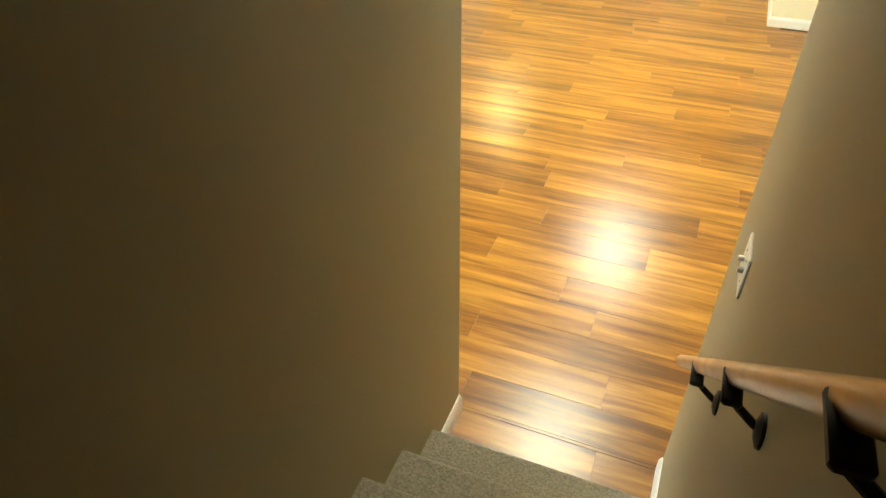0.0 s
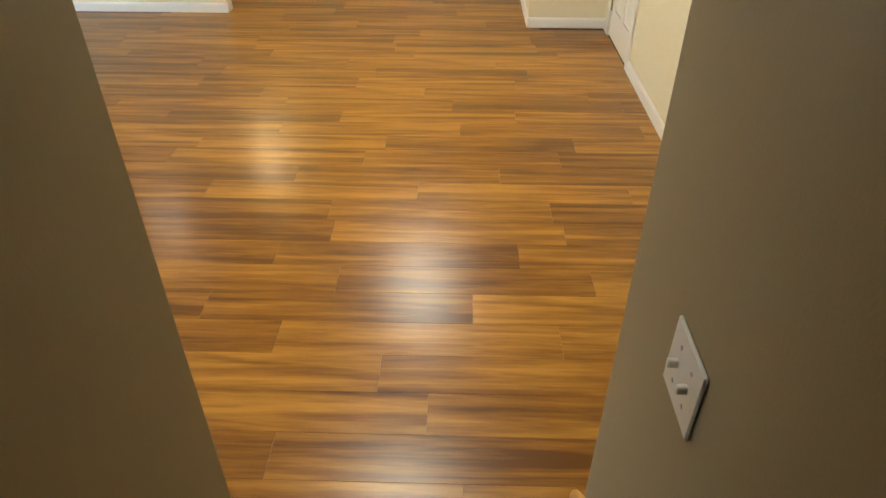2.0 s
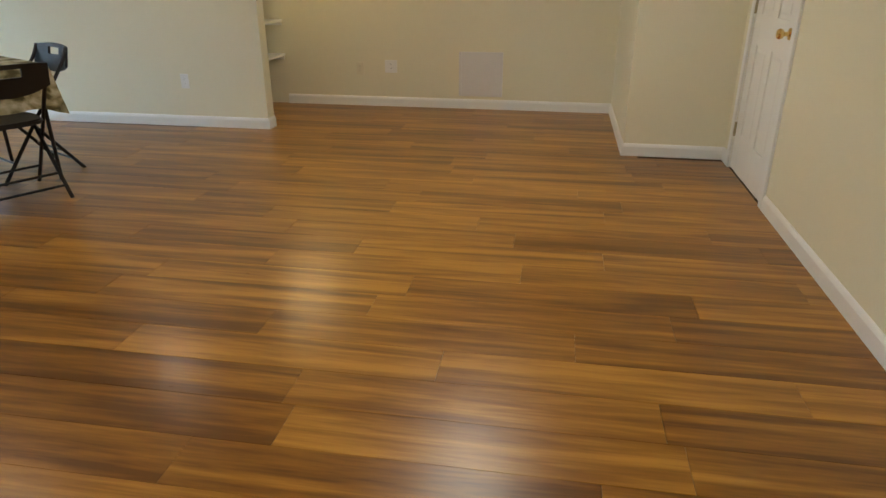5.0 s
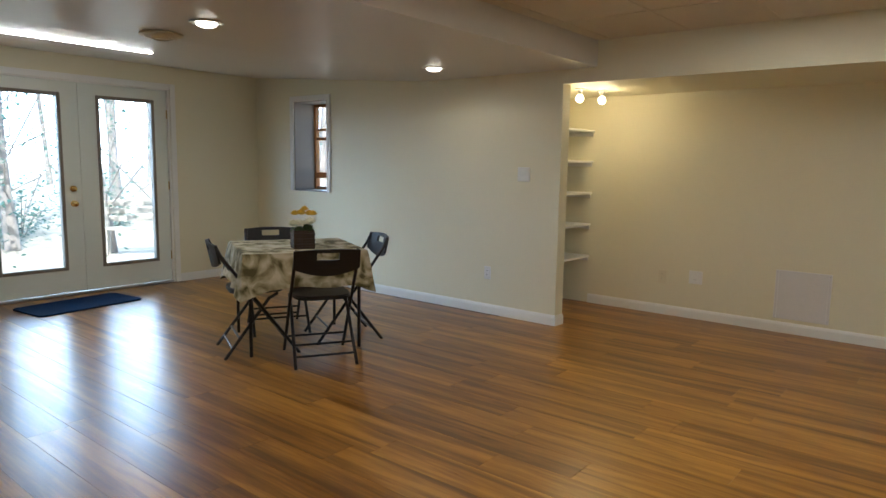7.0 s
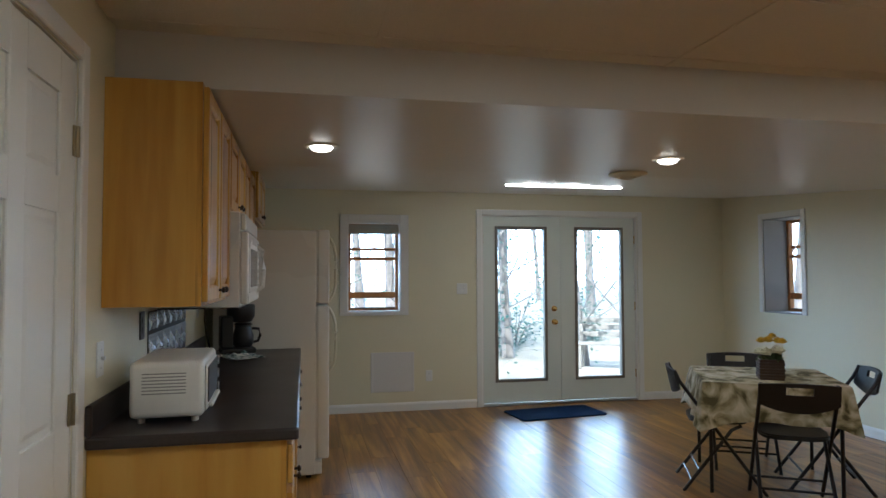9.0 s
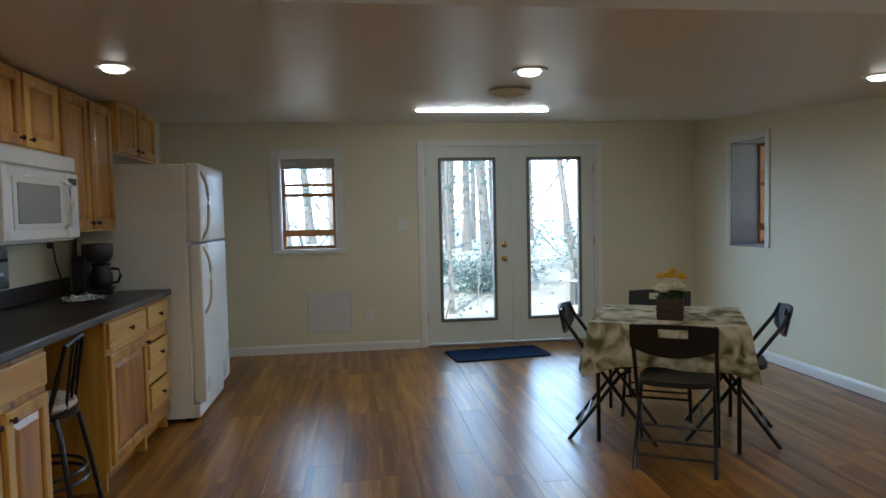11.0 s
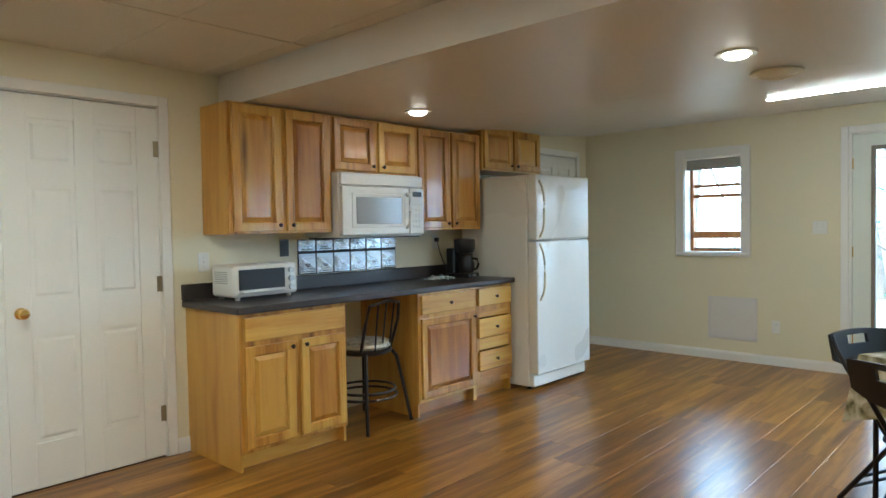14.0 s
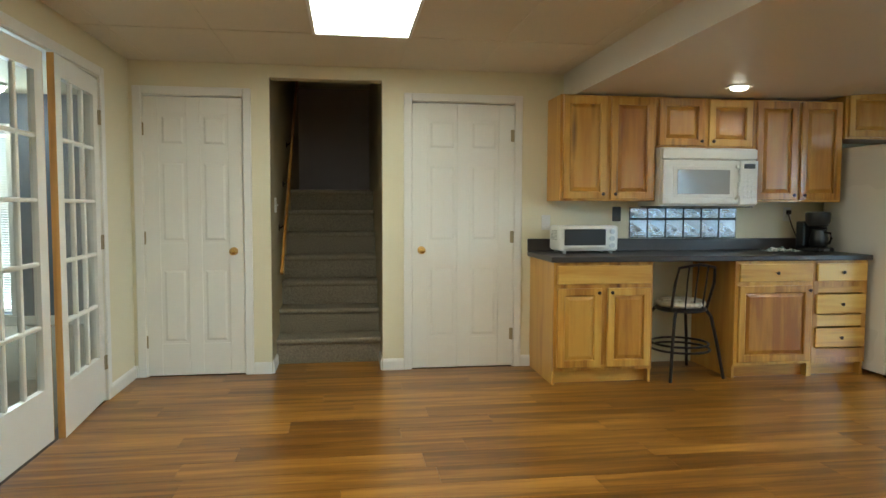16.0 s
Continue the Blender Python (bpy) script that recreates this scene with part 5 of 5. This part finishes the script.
def folding_chair():
    """Local: faces +y, back feet at y = 0."""
    c = thing("folding_chair", pose(0, 0, 0), "black folding chair drawn up to the table", "chair", "chairs round the table")
    for s in (-1, 1):
        bm = bmesh.new()
        tube(bm, [(s * 0.195, -0.045, 0.775), (s * 0.20, -0.01, 0.70), (s * 0.205, 0.17, 0.45), (s * 0.21, 0.50, 0.0)], 0.0115, 8)
        part("back_post", bm, M["tube"], c, "", True)
        bm = bmesh.new()
        tube(bm, [(s * 0.185, 0.36, 0.43), (s * 0.19, 0.30, 0.40), (s * 0.20, 0.0, 0.0)], 0.0115, 8)
        part("leg", bm, M["tube"], c, "", True)
    for a, b in (((-0.195, 0.10, 0.135), (0.195, 0.10, 0.135)), ((-0.205, 0.41, 0.12), (0.205, 0.41, 0.12)), ((-0.195, 0.05, 0.07), (0.195, 0.05, 0.07))):
        bm = bmesh.new(); rod(bm, a, b, 0.008, 8)
        part("crossbar", bm, M["tube"], c)
    bm = bmesh.new()
    pts = []
    for k in range(28):
        a = 2 * math.pi * k / 28
        q = lambda v: math.copysign(abs(v) ** 0.45, v)
        pts.append((0.19 * q(math.cos(a)), 0.235 + 0.18 * q(math.sin(a))))
    outline(bm, pts, 0.028, Matrix.Translation((0, 0, 0.435)))
    bmesh.ops.bevel(bm, geom=[e for e in bm.edges if abs(e.verts[0].co.z - e.verts[1].co.z) < 1e-5], offset=0.009, segments=2, affect="EDGES")
    part("seat", bm, M["chairblack"], c, "", True)
    # backrest: bowed panel, straight on top and rounded below, with a grip hole
    bm = bmesh.new()
    cols = 25
    def pt(u, v, t):
        """u across from -1 to 1, v from the lower edge 0 to the upper edge 1."""
        low, top = 0.655 - 0.045 * (1 - u * u) , 0.785 - 0.012 * u * u
        z = low + (top - low) * v
        return Vector((0.212 * u, -0.035 - 0.028 * (1 - u * u) + (0.775 - z) * 0.35 * 0.6 - t, z))
    vs_ = [0, 0.2, 0.4, 0.60, 0.73, 0.86, 1.0]
    for t in (0.0, 0.016):
        grid = [[bm.verts.new(pt(-1 + 2 * i / (cols - 1), v, t)) for v in vs_] for i in range(cols)]
        for i in range(cols - 1):
            for k in range(len(vs_) - 1):
                if not (8 <= i <= 15 and 3 <= k <= 4):
                    bm.faces.new((grid[i][k], grid[i + 1][k], grid[i + 1][k + 1], grid[i][k + 1]))
        if t == 0.0:
            first = grid
    loops = [[(i, 0) for i in range(cols)] + [(cols - 1, k) for k in range(1, 7)] + [(i, 6) for i in range(cols - 2, -1, -1)] + [(0, k) for k in range(5, 0, -1)],
             [(i, 3) for i in range(8, 17)] + [(16, 4)] + [(i, 5) for i in range(16, 7, -1)] + [(8, 4)]]
    for lp in loops:
        for (a, b), (d, e) in zip(lp, lp[1:] + lp[:1]):
            bm.faces.new((first[a][b], first[d][e], grid[d][e], grid[a][b]))
    part("backrest", bm, M["chairblack"], c, "", True)
    return c


ch = folding_chair()
ch.matrix_world = pose(-2.61, 3.437, 0, 0, 0, 60)
copy_thing(ch, pose(-3.415, 3.17, 0, 0, 0, -25))
copy_thing(ch, pose(-3.03, 4.28, 0, 0, 0, 153))
copy_thing(ch, pose(-3.92, 3.98, 0, 0, 0, 242))

# Planter with flowers
pl = thing("flower_planter", pose(-3.16, 3.69, TZ + 0.0055, 0, 0, 62) @ Matrix.Scale(1.06, 4), "dark wicker box of cream and yellow flowers", "flowers")
bm = bmesh.new()
for k in range(7):
    o = 0.003 * (k % 2)
    z = 0.018 * k
    for a in ((-0.07 - o, 0.07 + o, -0.07 - o, -0.055), (-0.07 - o, 0.07 + o, 0.055, 0.07 + o), (-0.07 - o, -0.055, -0.055, 0.055), (0.055, 0.07 + o, -0.055, 0.055)):
        box(bm, *a, z, z + 0.0175, 0.003)
box(bm, -0.055, 0.055, -0.055, 0.055, 0.0, 0.09)
part("box", bm, M["wicker"], pl)
rnd = random.Random(4)
def bloom(r, mat, x, y, z):
    bm = bmesh.new()
    for ring, m_ in ((0, 5), (1, 7), (2, 9)):
        for k in range(m_):
            a = 2 * math.pi * (k + 0.4 * ring) / m_
            tilt = 0.25 + 0.42 * ring
            q = Matrix.Translation((x, y, z)) @ Matrix.Rotation(a, 4, "Z") @ Matrix.Rotation(tilt, 4, "Y") @ Matrix.Translation((0, 0, r * 0.55)) @ Matrix.Diagonal((0.16, 0.42, 0.6, 1))
            bmesh.ops.create_icosphere(bm, subdivisions=1, radius=r, matrix=q)
    part("blossom", bm, M[mat], pl, "", True)


for r, mm_, x, y, z in ((0.046, "petal", -0.035, -0.055, 0.155), (0.048, "petal", 0.04, -0.03, 0.165), (0.040, "petal", -0.06, 0.03, 0.15), (0.038, "petal", 0.05, 0.05, 0.15), (0.034, "yellow", 0.0, 0.03, 0.225), (0.034, "yellow", 0.055, 0.045, 0.22), (0.032, "yellow", -0.05, 0.0, 0.225), (0.032, "yellow", 0.065, -0.03, 0.225), (0.030, "yellow", 0.015, 0.0, 0.255), (0.030, "yellow", -0.02, -0.04, 0.235)):
    bloom(r, mm_, x, y, z)
bm = bmesh.new()
for k in range(46):
    a, b = rnd.uniform(0, 6.28), rnd.uniform(0.2, 1.3)
    q = Matrix.Translation((rnd.uniform(-0.05, 0.05), rnd.uniform(-0.05, 0.05), 0.10)) @ Matrix.Rotation(a, 4, "Z") @ Matrix.Rotation(b, 4, "Y")
    s = rnd.uniform(0.05, 0.09)
    ps = [q @ Vector(v) for v in ((0, 0, 0), (0.012, 0.006, s * 0.5), (0, 0, s), (-0.012, 0.006, s * 0.5))]
    bm.faces.new([bm.verts.new(v) for v in ps])
bmesh.ops.solidify(bm, geom=bm.faces, thickness=0.001)
part("leaves", bm, M["leaf"], pl)

# Door mat
bm = bmesh.new()
pts = []
for cx, cy, a0 in ((0.20, 0.42, 0), (-0.20, 0.42, 90), (-0.20, -0.42, 180), (0.20, -0.42, 270)):
    pts += [(cx + 0.05 * math.cos(radians(a0 + 15 * k)), cy + 0.05 * math.sin(radians(a0 + 15 * k))) for k in range(7)]
outline(bm, pts, 0.012)
bmesh.ops.bevel(bm, geom=[e for e in bm.edges if e.verts[0].co.z > 0.01 and e.verts[1].co.z > 0.01], offset=0.004, segments=2, affect="EDGES")
dm = part("door_mat", bm, M["mat"], None)
dm.matrix_world = pose(-5.70, 3.17, 0.0015, 0, 0, 7)
tagged(dm, "navy blue door mat with rounded corners", "door mat")

# ---------------------------------------------------------------- outdoors
def ground_z(x, y):
    far = max(0, -9 - x)
    return -0.18 + 0.035 * min(far, 30) * min(1, far / 8)


bm = bmesh.new()
bmesh.ops.create_grid(bm, x_segments=110, y_segments=110, size=1.0)
for v in bm.verts:
    px, py = (math.copysign(abs(q) ** 3 * 400 + abs(q) * 22, q) for q in (v.co.x, v.co.y))
    v.co = Vector((px - 6, py + 3, ground_z(px - 6, py + 3) + 0.2 * max(0, noise.noise(Vector((px * 0.3, py * 0.3, 0)))) * min(1, max(0, -px - 2) / 3)))
setting("ground", bm, M["litter"], "woodland floor covered with dry leaves", True)
# Glowing sheet added behind the trees in place of a bright distance.
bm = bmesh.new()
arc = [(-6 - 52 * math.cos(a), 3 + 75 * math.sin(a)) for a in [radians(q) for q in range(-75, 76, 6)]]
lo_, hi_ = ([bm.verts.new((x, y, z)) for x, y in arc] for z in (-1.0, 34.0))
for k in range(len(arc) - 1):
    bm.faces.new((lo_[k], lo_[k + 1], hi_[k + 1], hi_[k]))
setting("backdrop", bm, M["outdoor_glow"], "glowing sheet standing in for the bright distance beyond the trees")


def tree(x, y, h, r, seed, leafy):
    rn = random.Random(seed)
    z0 = ground_z(x, y) - 0.02
    t = thing("tree", pose(x, y, z0, 0, 0, rn.uniform(0, 360)), "slender grey woodland tree with sparse green leaves", "tree", "woodland trees")
    lean = (rn.uniform(-0.08, 0.08), rn.uniform(-0.08, 0.08))
    bm = bmesh.new()
    n = 8
    pts = [Vector((lean[0] * h * f + 0.12 * math.sin(3 * f * 2 + seed), lean[1] * h * f + 0.10 * math.sin(4 * f + seed * 2), h * f - 0.3)) for f in [k / n for k in range(n + 1)]]
    rings = [[bm.verts.new(p + Vector((rr * math.cos(a), rr * math.sin(a), 0))) for a in [2 * math.pi * k / 9 for k in range(9)]] for p, rr in zip(pts, [r * (1 - 0.8 * k / n) * (1.35 if k == 0 else 1) for k in range(n + 1)])]
    for u, v in zip(rings, rings[1:]):
        for k in range(9):
            bm.faces.new((u[k], u[(k + 1) % 9], v[(k + 1) % 9], v[k]))
    part("trunk", bm, M["bark"], t, "", True)
    bm, tips = bmesh.new(), []
    for k in range(rn.randint(9, 14)):
        f = rn.uniform(0.08, 0.95)
        p = pts[int(f * n)]
        a, l = rn.uniform(0, 6.28), h * rn.uniform(0.10, 0.24)
        q1 = p + Vector((math.cos(a), math.sin(a), 0.55)) * l * 0.5
        q2 = p + Vector((math.cos(a + 0.3), math.sin(a + 0.3), 0.9)) * l
        tube(bm, [p, q1, q2], max(r * 0.14, 0.012), 5)
        tips += [q1, q2, q1.lerp(q2, 0.5)]
    part("limbs", bm, M["bark"], t, "", True)
    vs, fs = [], []
    for p in tips:
        for _ in range(leafy):
            c_ = p + Vector((rn.gauss(0, 0.45), rn.gauss(0, 0.45), rn.gauss(0, 0.35)))
            a, b = rn.uniform(0, 6.28), rn.uniform(-0.8, 0.8)
            u, w_ = Vector((math.cos(a), math.sin(a), b)).normalized() * 0.048, Vector((-math.sin(a), math.cos(a), rn.uniform(-0.5, 0.5))) * 0.028
            i = len(vs)
            vs += [c_ - u, c_ + w_, c_ + u, c_ - w_]
            fs.append((i, i + 1, i + 2, i + 3))
    me = bpy.data.meshes.new("crown"); me.from_pydata(vs, [], fs); me.materials.append(M["foliage"])
    o = new("crown", me); o.parent = t


rn = random.Random(11)
spots = [(-10.5, 2.3, 9, 0.10), (-12.0, 3.3, 11, 0.13), (-11.0, 4.35, 10, 0.10), (-13.5, 1.6, 12, 0.15), (-10.2, 5.4, 8, 0.07), (-14.0, 4.8, 12, 0.14), (-12.5, 0.4, 11, 0.14), (-9.6, 3.15, 6, 0.045)]
spots += [(rn.uniform(-26, -15), rn.uniform(-7, 14), rn.uniform(9, 14), rn.uniform(0.09, 0.2)) for _ in range(26)]
for k, (x, y, h, r) in enumerate(spots):
    tree(x, y, h, r, k + 1, 26 if k < 8 else 34)


def bush(x, y, s, seed):
    rn = random.Random(seed)
    t = thing("bush", pose(x, y, ground_z(x, y) - 0.02), "low leafy green bush on the slope", "bush", "woodland bushes")
    bm = bmesh.new()
    for k in range(9):
        a = rn.uniform(0, 6.28)
        tube(bm, [(0, 0, -0.1), (0.3 * s * math.cos(a), 0.3 * s * math.sin(a), 0.5 * s), (0.6 * s * math.cos(a), 0.6 * s * math.sin(a), rn.uniform(0.6, 1.1) * s)], 0.008, 5)
    part("stems", bm, M["bark"], t)
    vs, fs = [], []
    for _ in range(700):
        c_ = Vector((rn.gauss(0, 0.38 * s), rn.gauss(0, 0.38 * s), abs(rn.gauss(0.45 * s, 0.3 * s))))
        a = rn.uniform(0, 6.28)
        u, w_ = Vector((math.cos(a), math.sin(a), rn.uniform(-0.6, 0.6))) * 0.036, Vector((-math.sin(a), math.cos(a), rn.uniform(-0.5, 0.5))) * 0.021
        i = len(vs)
        vs += [c_ - u, c_ + w_, c_ + u, c_ - w_]; fs.append((i, i + 1, i + 2, i + 3))
    me = bpy.data.meshes.new("leaves"); me.from_pydata(vs, [], fs); me.materials.append(M["foliage"])
    o = new("leaves", me); o.parent = t


for k in range(16):
    bush(rn.uniform(-17, -10.8), rn.uniform(-2.5, 8.5), rn.uniform(0.5, 1.1), 100 + k)

# Porch post outside the doors
pp = thing("porch_post", pose(-9.2, 2.47, -0.19), "orange brown wooden porch post outside the doors", "post")
pbox("shaft", M["post"], pp, -0.05, 0.05, -0.05, 0.05, 0.0, 3.0, 0.008)
pbox("base", M["post"], pp, -0.065, 0.065, -0.065, 0.065, 0.0, 0.16, 0.006)
pbox("cap", M["post"], pp, -0.07, 0.07, -0.07, 0.07, 3.0, 3.05, 0.006)

# Garden bench outside the doors
gb = thing("garden_bench", pose(-9.6, 5.7, -0.18, 0, 0, 60), "weathered grey wooden bench on the ground outside", "bench")
for k in range(4):
    pbox("seat_slat", M["stone"], gb, -0.55, 0.55, -0.2 + 0.105 * k, -0.11 + 0.105 * k, 0.42, 0.445, 0.004)
for k in range(3):
    pbox("back_slat", M["stone"], gb, -0.55, 0.55, 0.20, 0.225, 0.53 + 0.12 * k, 0.62 + 0.12 * k, 0.004)
for x in (-0.5, 0.5):
    pbox("leg", M["stone"], gb, x - 0.03, x + 0.03, -0.19, -0.13, 0, 0.42, 0.004)
    pbox("leg", M["stone"], gb, x - 0.03, x + 0.03, 0.14, 0.20, 0, 0.86, 0.004)

# ---------------------------------------------------------------- laminate floor, plank by plank
bm = bmesh.new(); box(bm, W - 0.05, E + 0.1, -0.40, A + 0.05, -0.10, -0.009)
floor = setting("floor", bm, M["under"], "glossy orange-brown laminate oak floor")
PW, PL, PY = 0.193, 1.165, 1.173
known = {-1: -0.596, 1: -0.406, 4: 0.627, 0: 0.21, 2: 0.434}
meshes = {}
fr_ = random.Random(7)
def plank(x0, x1, y0, y1):
    key = (round(x1 - x0, 3), round(y1 - y0, 3))
    if key not in meshes:
        bm = bmesh.new(); box(bm, 0.0004, key[0] - 0.0004, 0.0004, key[1] - 0.0004, -0.008, 0.0, 0.0006)
        meshes[key] = mesh_of("plank", bm, M["floor"])
    o = new("plank", meshes[key]); o.parent = floor; o.location = (x0, y0, 0)


row0 = math.floor((0.0 - PY) / PW)
for k in range(row0, int((A - PY) / PW) + 1):
    y0, y1 = PY + k * PW, min(PY + (k + 1) * PW, A)
    lo_, hi_ = (W, E) if y0 < N - 0.05 else (AL - 0.54, AR)
    if y0 < N - 0.05 and y1 > STUB + 0.1:
        hi_ = AR + 0.1
    y0 = max(y0, 0.0)
    j = known.get(k, fr_.uniform(-0.57, 0.57))
    xs = [lo_] + [x for x in (j + PL * q for q in range(-9, 9)) if lo_ + 0.05 < x < hi_ - 0.05] + [hi_]
    for a, b in zip(xs, xs[1:]):
        plank(a, b, y0, y1)
for a, b in ((-0.187, -0.0005), (-0.374, -0.187)):
    plank(STAIR_L, 0.2, a, b); plank(0.2, STAIR_R, a, b)
